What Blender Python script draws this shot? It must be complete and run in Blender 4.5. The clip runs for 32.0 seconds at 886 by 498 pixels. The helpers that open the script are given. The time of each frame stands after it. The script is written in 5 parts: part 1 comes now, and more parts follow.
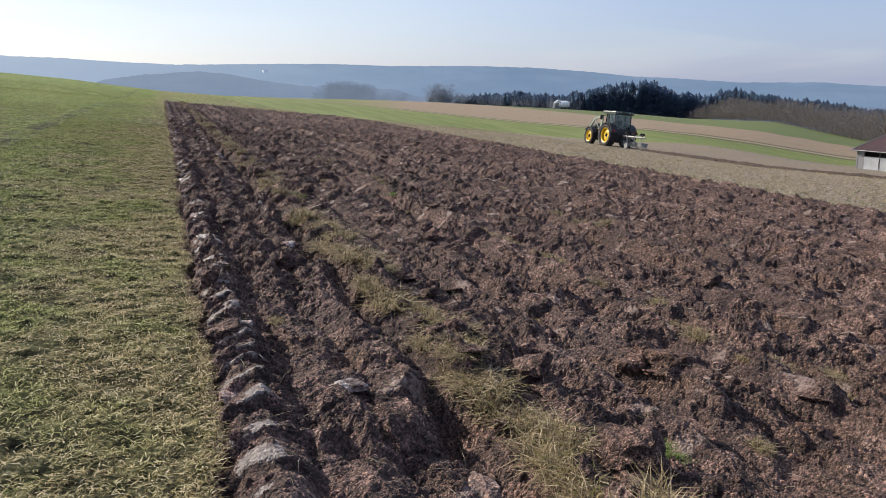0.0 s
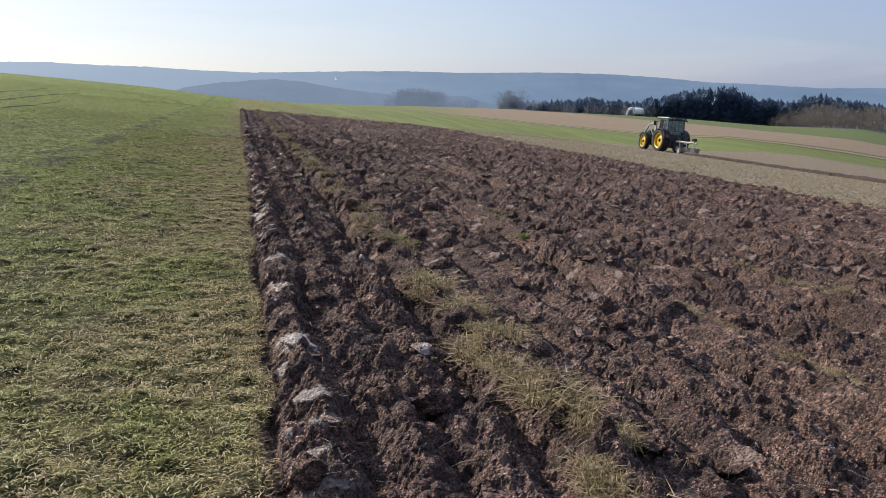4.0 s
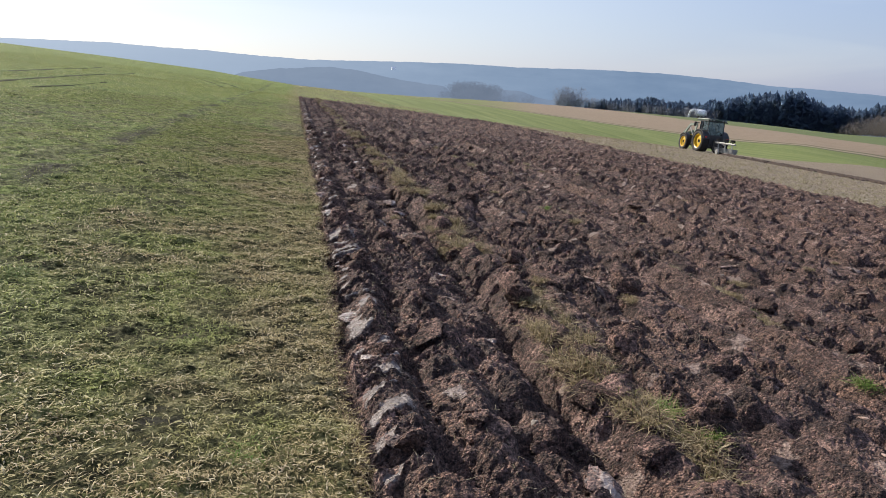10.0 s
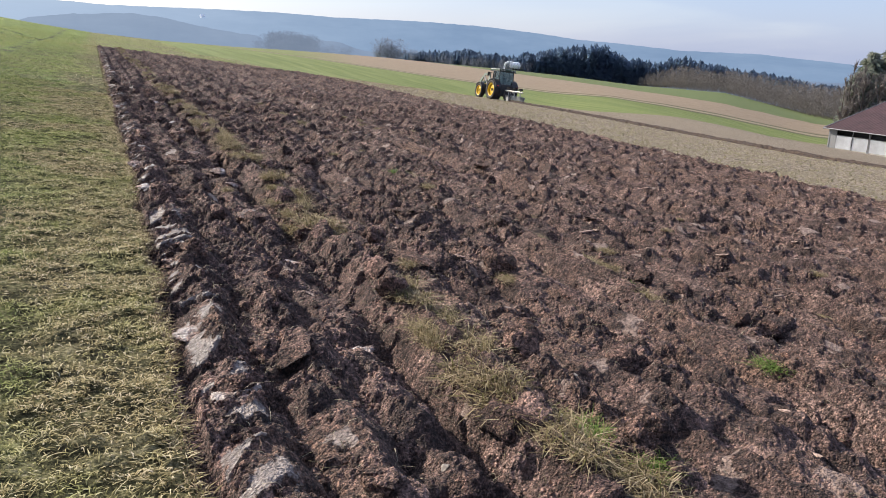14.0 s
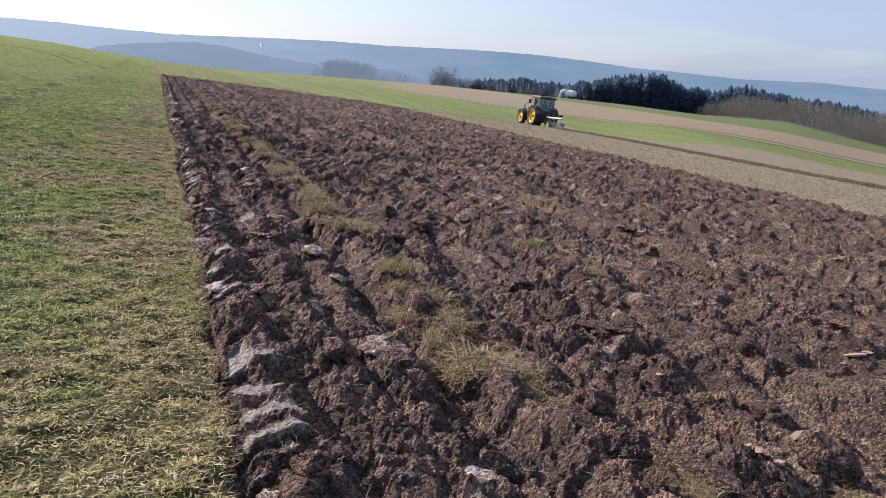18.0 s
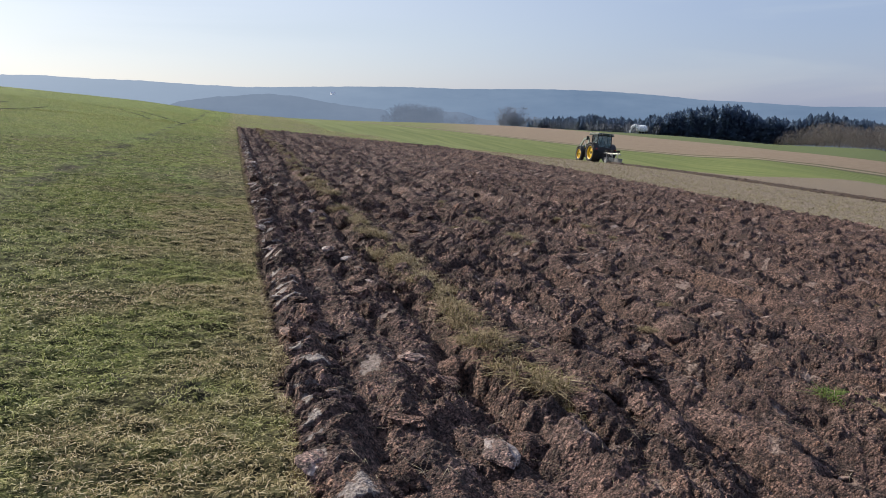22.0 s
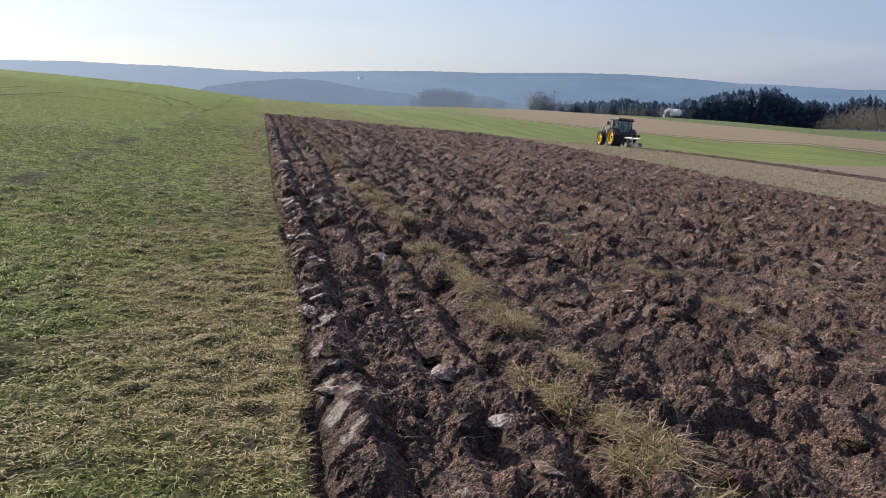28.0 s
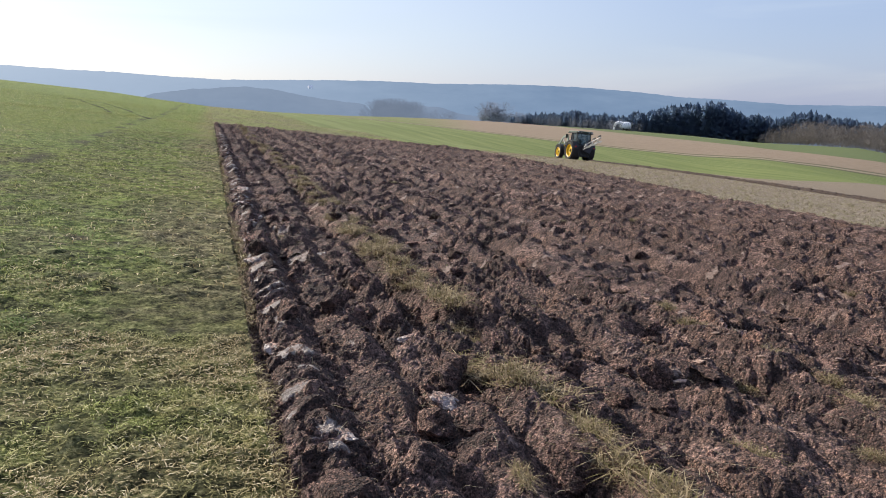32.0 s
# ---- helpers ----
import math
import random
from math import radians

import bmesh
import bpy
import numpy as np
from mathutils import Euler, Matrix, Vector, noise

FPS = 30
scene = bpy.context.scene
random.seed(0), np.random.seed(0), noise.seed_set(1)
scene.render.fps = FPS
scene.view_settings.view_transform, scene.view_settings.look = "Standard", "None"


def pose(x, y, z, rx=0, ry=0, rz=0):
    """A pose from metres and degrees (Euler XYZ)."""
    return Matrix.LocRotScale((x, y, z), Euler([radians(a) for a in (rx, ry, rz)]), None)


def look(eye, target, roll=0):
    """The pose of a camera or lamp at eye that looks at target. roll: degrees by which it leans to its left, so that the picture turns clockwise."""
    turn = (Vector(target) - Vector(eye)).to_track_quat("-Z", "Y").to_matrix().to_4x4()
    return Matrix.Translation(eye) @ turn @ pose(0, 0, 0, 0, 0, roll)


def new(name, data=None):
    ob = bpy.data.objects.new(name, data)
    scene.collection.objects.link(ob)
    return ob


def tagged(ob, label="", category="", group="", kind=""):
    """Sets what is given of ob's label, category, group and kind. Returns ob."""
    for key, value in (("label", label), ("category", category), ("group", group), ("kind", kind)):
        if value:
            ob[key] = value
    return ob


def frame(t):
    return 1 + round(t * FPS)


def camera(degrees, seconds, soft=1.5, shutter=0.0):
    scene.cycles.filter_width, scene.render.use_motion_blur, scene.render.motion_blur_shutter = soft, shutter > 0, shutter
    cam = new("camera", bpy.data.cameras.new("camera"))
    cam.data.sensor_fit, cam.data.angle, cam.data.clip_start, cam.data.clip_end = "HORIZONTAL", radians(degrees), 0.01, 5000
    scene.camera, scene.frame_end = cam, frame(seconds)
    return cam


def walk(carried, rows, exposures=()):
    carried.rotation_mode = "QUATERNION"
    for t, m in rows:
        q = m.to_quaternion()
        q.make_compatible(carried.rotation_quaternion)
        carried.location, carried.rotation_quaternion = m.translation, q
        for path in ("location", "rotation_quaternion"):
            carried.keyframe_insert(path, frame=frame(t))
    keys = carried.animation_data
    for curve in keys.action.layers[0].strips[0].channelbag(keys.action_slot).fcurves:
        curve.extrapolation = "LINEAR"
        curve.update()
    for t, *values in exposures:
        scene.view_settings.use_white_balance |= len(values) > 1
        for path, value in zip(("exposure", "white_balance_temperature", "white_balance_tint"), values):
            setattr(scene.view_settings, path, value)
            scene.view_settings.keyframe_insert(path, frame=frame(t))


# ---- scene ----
cam = camera(59.6, 32.0, soft=0.6)
# seconds, eye (m) and turn (degrees): a walk along the furrow's edge, which runs along y
PATH = [
    (0.0, 0.0, 0.0, 1.6, 77.903, 0.461, -19.584),
    (0.5, -0.087, 0.349, 1.609, 77.743, 0.441, -17.855),
    (1.0, -0.092, 0.739, 1.579, 77.794, 1.009, -16.471),
    (1.5, -0.079, 1.267, 1.632, 77.83, 0.302, -15.15),
    (2.0, -0.119, 1.796, 1.638, 78.116, 0.008, -14.191),
    (2.5, -0.019, 2.268, 1.609, 78.37, 0.99, -14.35),
    (3.0, 0.088, 2.698, 1.658, 78.457, 0.914, -14.507),
    (3.5, 0.062, 2.994, 1.649, 78.45, 0.667, -14.469),
    (5.5, 0.036, 4.625, 1.669, 78.407, 0.557, -14.753),
    (6.0, -0.046, 5.06, 1.703, 78.538, 0.261, -14.571),
    (6.5, -0.007, 5.535, 1.629, 78.494, 0.032, -14.414),
    (7.0, 0.066, 5.991, 1.688, 78.353, 0.008, -13.993),
    (7.5, 0.002, 6.446, 1.663, 78.095, -0.362, -13.319),
    (8.0, -0.023, 6.915, 1.699, 78.273, -0.68, -13.215),
    (8.5, -0.018, 7.475, 1.685, 78.282, -0.281, -10.979),
    (9.0, -0.045, 7.964, 1.685, 78.466, -0.797, -10.524),
    (9.5, -0.128, 8.463, 1.689, 78.493, -1.545, -10.46),
    (10.0, -0.162, 8.808, 1.663, 77.9, -1.447, -10.578),
    (10.5, -0.136, 9.104, 1.702, 77.599, -1.602, -12.455),
    (11.0, -0.094, 9.238, 1.71, 77.612, -3.341, -25.532),
    (11.5, -0.02, 9.296, 1.697, 77.916, -4.097, -44.502),
    (12.0, 0.009, 9.287, 1.691, 77.664, -4.618, -51.387),
    (12.5, -0.002, 9.309, 1.68, 76.737, -3.524, -48.432),
    (13.0, -0.067, 9.398, 1.686, 75.69, -1.842, -37.222),
    (13.5, -0.171, 9.595, 1.681, 75.146, -2.245, -30.346),
    (14.0, -0.179, 9.858, 1.661, 74.868, -2.135, -23.611),
    (14.5, -0.088, 10.235, 1.698, 74.977, -2.167, -22.702),
    (16.5, -0.058, 11.798, 1.699, 75.781, -1.849, -19.971),
    (17.0, -0.062, 12.159, 1.669, 75.745, -2.382, -19.283),
    (17.5, -0.111, 12.584, 1.71, 76.79, -2.277, -19.576),
    (18.0, -0.116, 13.004, 1.65, 76.683, -2.16, -19.742),
    (18.5, -0.117, 13.453, 1.696, 76.484, -0.751, -15.321),
    (19.0, -0.197, 13.933, 1.71, 76.763, -0.497, -14.634),
    (19.5, -0.193, 14.33, 1.699, 77.422, -0.537, -14.673),
    (20.0, -0.111, 14.836, 1.716, 77.486, -0.076, -14.806),
    (20.5, -0.138, 15.27, 1.705, 77.53, 0.017, -14.834),
    (21.0, -0.203, 15.705, 1.754, 79.224, -0.038, -14.797),
    (21.5, -0.169, 16.1, 1.706, 79.309, 0.087, -14.863),
    (22.0, -0.095, 16.463, 1.718, 79.557, 0.228, -14.938),
    (22.5, -0.118, 16.715, 1.709, 79.604, -0.106, -14.953),
    (23.0, -0.106, 17.079, 1.728, 79.91, -1.549, -20.194),
    (23.5, -0.101, 17.339, 1.689, 79.561, -1.467, -21.541),
    (24.0, -0.002, 17.763, 1.684, 77.437, 0.254, -19.106),
    (24.5, 0.003, 18.124, 1.728, 77.346, 1.512, -15.437),
    (25.0, -0.043, 18.673, 1.733, 77.323, 1.061, -14.903),
    (25.5, 0.002, 19.177, 1.711, 77.396, 1.025, -14.582),
    (27.5, -0.023, 21.167, 1.721, 78.275, 0.581, -12.994),
    (28.0, -0.06, 21.673, 1.702, 78.447, 0.406, -12.94),
    (28.5, -0.052, 22.152, 1.696, 78.663, 0.047, -13.022),
    (29.0, 0.034, 22.738, 1.704, 78.692, 0.35, -13.134),
    (29.5, 0.029, 23.189, 1.691, 78.645, 0.742, -13.013),
    (30.0, -0.029, 23.633, 1.753, 78.812, 1.241, -11.561),
    (30.5, -0.03, 24.109, 1.708, 78.989, 1.024, -11.526),
    (31.0, -0.045, 24.591, 1.732, 79.141, 0.45, -11.613),
    (31.5, -0.106, 25.139, 1.71, 79.279, -0.823, -16.617),
    (32.0, -0.138, 25.638, 1.684, 79.186, -0.299, -16.558),
]
walk(cam, [(t, pose(x, y, z, rx, ry, rz)) for t, x, y, z, rx, ry, rz in PATH],
     exposures=[(0, -0.04), (2.0, -0.08), (3.2, -0.18), (6.0, -0.06), (9.0, -0.14), (10.4, 0.02), (11.2, 0.2), (12.0, 0.40), (12.8, 0.42), (13.6, 0.32), (14.4, 0.22), (18.5, 0.12), (20.0, -0.1), (22.0, -0.25), (22.6, -0.25), (24.0, 0.04), (25.4, 0.0), (28.0, -0.19), (30.0, -0.22), (31.0, -0.24), (31.5, -0.08), (32, 0.02)])

# ---- light ----
SUN_AZ, SUN_EL = -36.0, 30.0
world = bpy.data.worlds.new("sky")
scene.world = world
world.use_nodes = True
wn, wl = world.node_tree.nodes, world.node_tree.links
sky = wn.new("ShaderNodeTexSky")
sky.sky_type, sky.sun_disc = "NISHITA", False
sky.sun_elevation, sky.sun_rotation = radians(SUN_EL), radians(SUN_AZ)
sky.air_density, sky.dust_density, sky.ozone_density = 1.0, 0.9, 3.5
haze = wn.new("ShaderNodeMix")
haze.data_type = "RGBA"
haze.inputs[0].default_value = 0.52
# the haze is whiter towards the sun
view = wn.new("ShaderNodeTexCoord")
toward = wn.new("ShaderNodeVectorMath")
toward.operation = "DOT_PRODUCT"
toward.inputs[1].default_value = (math.sin(radians(SUN_AZ)) * math.cos(radians(SUN_EL)), math.cos(radians(SUN_AZ)) * math.cos(radians(SUN_EL)), math.sin(radians(SUN_EL)))
glow = wn.new("ShaderNodeMapRange")
glow.interpolation_type = "SMOOTHSTEP"
glow.inputs["From Min"].default_value, glow.inputs["From Max"].default_value = 0.15, 1.0
aureole = wn.new("ShaderNodeMix")
aureole.data_type = "RGBA"
aureole.inputs[6].default_value, aureole.inputs[7].default_value = (4.0, 4.75, 7.5, 1), (9.0, 9.2, 10.2, 1)
wl.new(view.outputs["Generated"], toward.inputs[0])
wl.new(toward.outputs["Value"], glow.inputs["Value"])
wl.new(glow.outputs[0], aureole.inputs[0])
veil = wn.new("ShaderNodeTexNoise")
veil.inputs["Scale"].default_value, veil.inputs["Detail"].default_value, veil.inputs["Distortion"].default_value = 2.2, 6.0, 0.6
stretched = wn.new("ShaderNodeMapping")
stretched.inputs["Scale"].default_value = (1.0, 1.6, 7.0)
wisps = wn.new("ShaderNodeMapRange")
wisps.interpolation_type = "SMOOTHSTEP"
wisps.inputs["From Min"].default_value, wisps.inputs["From Max"].default_value, wisps.inputs["To Max"].default_value = 0.50, 0.78, 0.55
cloud = wn.new("ShaderNodeMix")
cloud.data_type = "RGBA"
cloud.inputs[7].default_value = (6.6, 7.1, 8.6, 1)
wl.new(view.outputs["Generated"], stretched.inputs[0])
wl.new(stretched.outputs[0], veil.inputs["Vector"])
wl.new(veil.outputs["Fac"], wisps.inputs["Value"])
wl.new(wisps.outputs[0], cloud.inputs[0])
wl.new(aureole.outputs[2], cloud.inputs[6])
wl.new(cloud.outputs[2], haze.inputs[7])
wn["Background"].inputs["Strength"].default_value = 0.122
wl.new(sky.outputs[0], haze.inputs[6])
wl.new(haze.outputs[2], wn["Background"].inputs["Color"])
sun = new("sun", bpy.data.lights.new("sun", "SUN"))
sun.data.energy, sun.data.angle, sun.data.color = 7.2, radians(0.6), (1.0, 0.90, 0.77)
a, b = radians(SUN_AZ), radians(SUN_EL)
sun.matrix_world = look((0, 0, 60), Vector((0, 0, 60)) - Vector((math.sin(a) * math.cos(b), math.cos(a) * math.cos(b), math.sin(b))))

# ---- materials ----
class Nodes:
    """A short way to write node materials."""

    def __init__(self, name):
        self.mat = bpy.data.materials.new(name)
        self.mat.use_nodes = True
        self.n, self.l = self.mat.node_tree.nodes, self.mat.node_tree.links
        self.bsdf = self.n["Principled BSDF"]
        self.co = self.n.new("ShaderNodeNewGeometry").outputs["Position"]
        self.objco = self.n.new("ShaderNodeTexCoord").outputs["Object"]

    def put(self, socket, value):
        if isinstance(value, bpy.types.NodeSocket):
            self.l.new(value, socket)
        else:
            socket.default_value = value

    def noise(self, scale, detail=4.0, rough=0.6, stretch=None, local=False, out="Fac", warp=0.0):
        t = self.n.new("ShaderNodeTexNoise")
        t.inputs["Scale"].default_value, t.inputs["Detail"].default_value, t.inputs["Roughness"].default_value = scale, detail, rough
        t.inputs["Distortion"].default_value = warp
        co = self.objco if local else self.co
        if stretch:
            m = self.n.new("ShaderNodeMapping")
            m.inputs["Scale"].default_value = stretch
            self.l.new(co, m.inputs["Vector"])
            co = m.outputs[0]
        self.l.new(co, t.inputs["Vector"])
        return t.outputs[out]

    def grains(self, scale):
        """Crumbs: how far from each one's middle, and its own tone."""
        t = self.n.new("ShaderNodeTexVoronoi")
        t.inputs["Scale"].default_value = scale
        self.l.new(self.co, t.inputs["Vector"])
        own = self.n.new("ShaderNodeSeparateColor")
        self.l.new(t.outputs["Color"], own.inputs[0])
        return self.math("SUBTRACT", 1.0, t.outputs["Distance"]), own.outputs[0]

    def ramp(self, fac, *stops):
        r = self.n.new("ShaderNodeValToRGB")
        e = r.color_ramp.elements
        while len(e) < len(stops):
            e.new(0.5)
        for k, (at, col) in zip(e, stops):
            k.position = at
            k.color = (col, col, col, 1) if isinstance(col, (int, float)) else (*col, 1)
        self.put(r.inputs[0], fac)
        return r.outputs[0]

    def mix(self, fac, a, b, kind="MIX"):
        m = self.n.new("ShaderNodeMix")
        m.data_type, m.blend_type = "RGBA", kind
        self.put(m.inputs[0], fac)
        self.put(m.inputs[6], a if isinstance(a, bpy.types.NodeSocket) else (*a, 1))
        self.put(m.inputs[7], b if isinstance(b, bpy.types.NodeSocket) else (*b, 1))
        return m.outputs[2]

    def math(self, op, a, b=0.0):
        m = self.n.new("ShaderNodeMath")
        m.operation = op
        self.put(m.inputs[0], a)
        self.put(m.inputs[1], b)
        if op == "MULTIPLY_ADD":
            m.inputs[2].default_value = 0.5
        return m.outputs[0]

    def attr(self, name):
        a = self.n.new("ShaderNodeAttribute")
        a.attribute_name = name
        return a.outputs["Fac"]

    def random(self):
        return self.n.new("ShaderNodeObjectInfo").outputs["Random"]

    def island(self):
        return self.n.new("ShaderNodeNewGeometry").outputs["Random Per Island"]

    def bump(self, height, strength=0.5, distance=0.02):
        b = self.n.new("ShaderNodeBump")
        b.inputs["Strength"].default_value, b.inputs["Distance"].default_value = strength, distance
        self.l.new(height, b.inputs["Height"])
        self.l.new(b.outputs[0], self.bsdf.inputs["Normal"])

    def done(self, color, rough=0.9, metal=0.0, spec=0.5):
        self.put(self.bsdf.inputs["Base Color"], color if isinstance(color, bpy.types.NodeSocket) else (*color, 1))
        self.put(self.bsdf.inputs["Roughness"], rough)
        self.put(self.bsdf.inputs["Metallic"], metal)
        self.put(self.bsdf.inputs["Specular IOR Level"], spec)
        return self.mat


def soil_colour(m):
    """Dark moist loam by the turf, redder and drier earth further in, pale streaks along the slices, shade painted in
    the pits.
    """
    big = m.noise(0.35, 3, 0.5)
    mid = m.noise(3.4, 6, 0.7)
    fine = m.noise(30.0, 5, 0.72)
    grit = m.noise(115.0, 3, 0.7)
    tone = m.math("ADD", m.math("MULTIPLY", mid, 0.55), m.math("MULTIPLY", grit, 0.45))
    # near-black ends put shade into the colour where the relief noise is low
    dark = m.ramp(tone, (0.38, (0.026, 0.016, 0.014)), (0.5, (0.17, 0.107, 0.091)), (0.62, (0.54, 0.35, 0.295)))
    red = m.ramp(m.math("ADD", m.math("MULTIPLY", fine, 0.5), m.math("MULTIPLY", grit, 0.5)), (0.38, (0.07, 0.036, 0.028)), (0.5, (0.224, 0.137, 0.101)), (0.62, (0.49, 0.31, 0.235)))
    place = m.n.new("ShaderNodeSeparateXYZ")
    m.l.new(m.co, place.inputs[0])
    loam = m.math("ADD", m.noise(1.1, 4, 0.6), m.ramp(m.math("MULTIPLY", place.outputs[0], 0.1), (0.1, 0.0), (0.8, 0.035)))
    col = m.mix(m.ramp(loam, (0.51, 0.0), (0.66, 0.9)), dark, red)
    pale = m.ramp(m.noise(2.9, 5, 0.62, stretch=(1.0, 0.4, 1.0), warp=0.5), (0.55, 0.0), (0.63, 0.75))
    col = m.mix(pale, col, m.ramp(fine, (0.35, (0.20, 0.128, 0.108)), (0.65, (0.64, 0.44, 0.375))))
    # pit shade painted near black at the lows of the bump noise
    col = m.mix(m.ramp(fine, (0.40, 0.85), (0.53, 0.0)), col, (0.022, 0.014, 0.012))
    col = m.mix(m.ramp(big, (0.4, 0.22), (0.6, 0.0)), col, (0.10, 0.068, 0.06))
    relief, own = m.grains(95.0)
    coarse, own2 = m.grains(42.0)
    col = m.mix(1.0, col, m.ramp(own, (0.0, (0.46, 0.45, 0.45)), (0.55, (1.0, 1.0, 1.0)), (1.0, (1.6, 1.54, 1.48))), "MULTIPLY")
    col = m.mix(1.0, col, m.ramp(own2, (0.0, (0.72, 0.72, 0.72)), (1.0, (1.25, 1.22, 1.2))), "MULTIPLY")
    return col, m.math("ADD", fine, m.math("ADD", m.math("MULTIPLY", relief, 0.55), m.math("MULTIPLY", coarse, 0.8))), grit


def make_soil():
    m = Nodes("ploughed_soil")
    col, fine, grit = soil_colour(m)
    # faces that the share has smeared smooth, their sunlit glint painted pale
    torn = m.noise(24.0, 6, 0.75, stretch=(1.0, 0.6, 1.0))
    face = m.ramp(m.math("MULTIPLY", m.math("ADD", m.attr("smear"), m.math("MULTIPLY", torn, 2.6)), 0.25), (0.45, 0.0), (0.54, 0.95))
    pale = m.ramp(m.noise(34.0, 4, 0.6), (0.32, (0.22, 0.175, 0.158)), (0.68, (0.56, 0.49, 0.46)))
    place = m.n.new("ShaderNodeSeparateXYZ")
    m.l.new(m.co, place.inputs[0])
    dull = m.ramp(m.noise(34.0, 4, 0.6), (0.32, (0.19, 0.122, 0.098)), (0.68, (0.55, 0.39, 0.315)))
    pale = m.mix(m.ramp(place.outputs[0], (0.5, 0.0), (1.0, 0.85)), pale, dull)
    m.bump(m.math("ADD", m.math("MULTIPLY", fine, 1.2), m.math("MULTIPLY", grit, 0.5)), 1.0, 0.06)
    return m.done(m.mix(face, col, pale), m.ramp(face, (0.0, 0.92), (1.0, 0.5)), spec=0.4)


def make_moist():
    """Moist earth, just turned."""
    m = Nodes("moist_soil")
    f = m.noise(6.0, 5, 0.7)
    m.bump(m.math("ADD", f, m.noise(30, 4, 0.7)), 1.0, 0.05)
    return m.done(m.ramp(f, (0.35, (0.035, 0.024, 0.018)), (0.55, (0.075, 0.05, 0.036)), (0.7, (0.13, 0.09, 0.065))), 0.8, spec=0.3)


def make_clod():
    m = Nodes("clod_soil")
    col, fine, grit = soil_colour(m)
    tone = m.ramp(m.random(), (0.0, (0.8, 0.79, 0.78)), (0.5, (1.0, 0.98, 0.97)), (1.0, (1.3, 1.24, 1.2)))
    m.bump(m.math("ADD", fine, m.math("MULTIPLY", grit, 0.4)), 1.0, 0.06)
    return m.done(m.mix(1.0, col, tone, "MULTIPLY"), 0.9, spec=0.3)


def make_smeared():
    m = Nodes("smeared_clay")
    f = m.noise(9.0, 5, 0.65, stretch=(1.0, 0.5, 1.0))
    col, fine, grit = soil_colour(m)
    # the smooth clay's glint in the sun, painted as a pale colour
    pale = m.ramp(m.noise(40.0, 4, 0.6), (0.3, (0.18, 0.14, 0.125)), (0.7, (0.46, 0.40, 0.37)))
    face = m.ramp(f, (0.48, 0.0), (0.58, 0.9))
    m.bump(m.math("ADD", f, fine), 0.7, 0.02)
    return m.done(m.mix(face, col, pale), m.ramp(f, (0.46, 0.85), (0.56, 0.33)), spec=0.7)


def make_flake():
    m = Nodes("pale_flake_soil")
    f = m.noise(45.0, 5, 0.7)
    tone = m.ramp(m.island(), (0.0, (0.45, 0.45, 0.45)), (1.0, (1.2, 1.16, 1.12)))
    m.bump(f, 0.8, 0.02)
    return m.done(m.mix(1.0, m.ramp(f, (0.35, (0.22, 0.148, 0.12)), (0.65, (0.52, 0.39, 0.33))), tone, "MULTIPLY"), 0.7, spec=0.4)


def make_stone():
    m = Nodes("pale_stone")
    f = m.noise(20.0, 5, 0.6)
    m.bump(f, 0.5, 0.01)
    return m.done(m.ramp(f, (0.3, (0.15, 0.125, 0.105)), (0.7, (0.33, 0.29, 0.25))), 0.75)


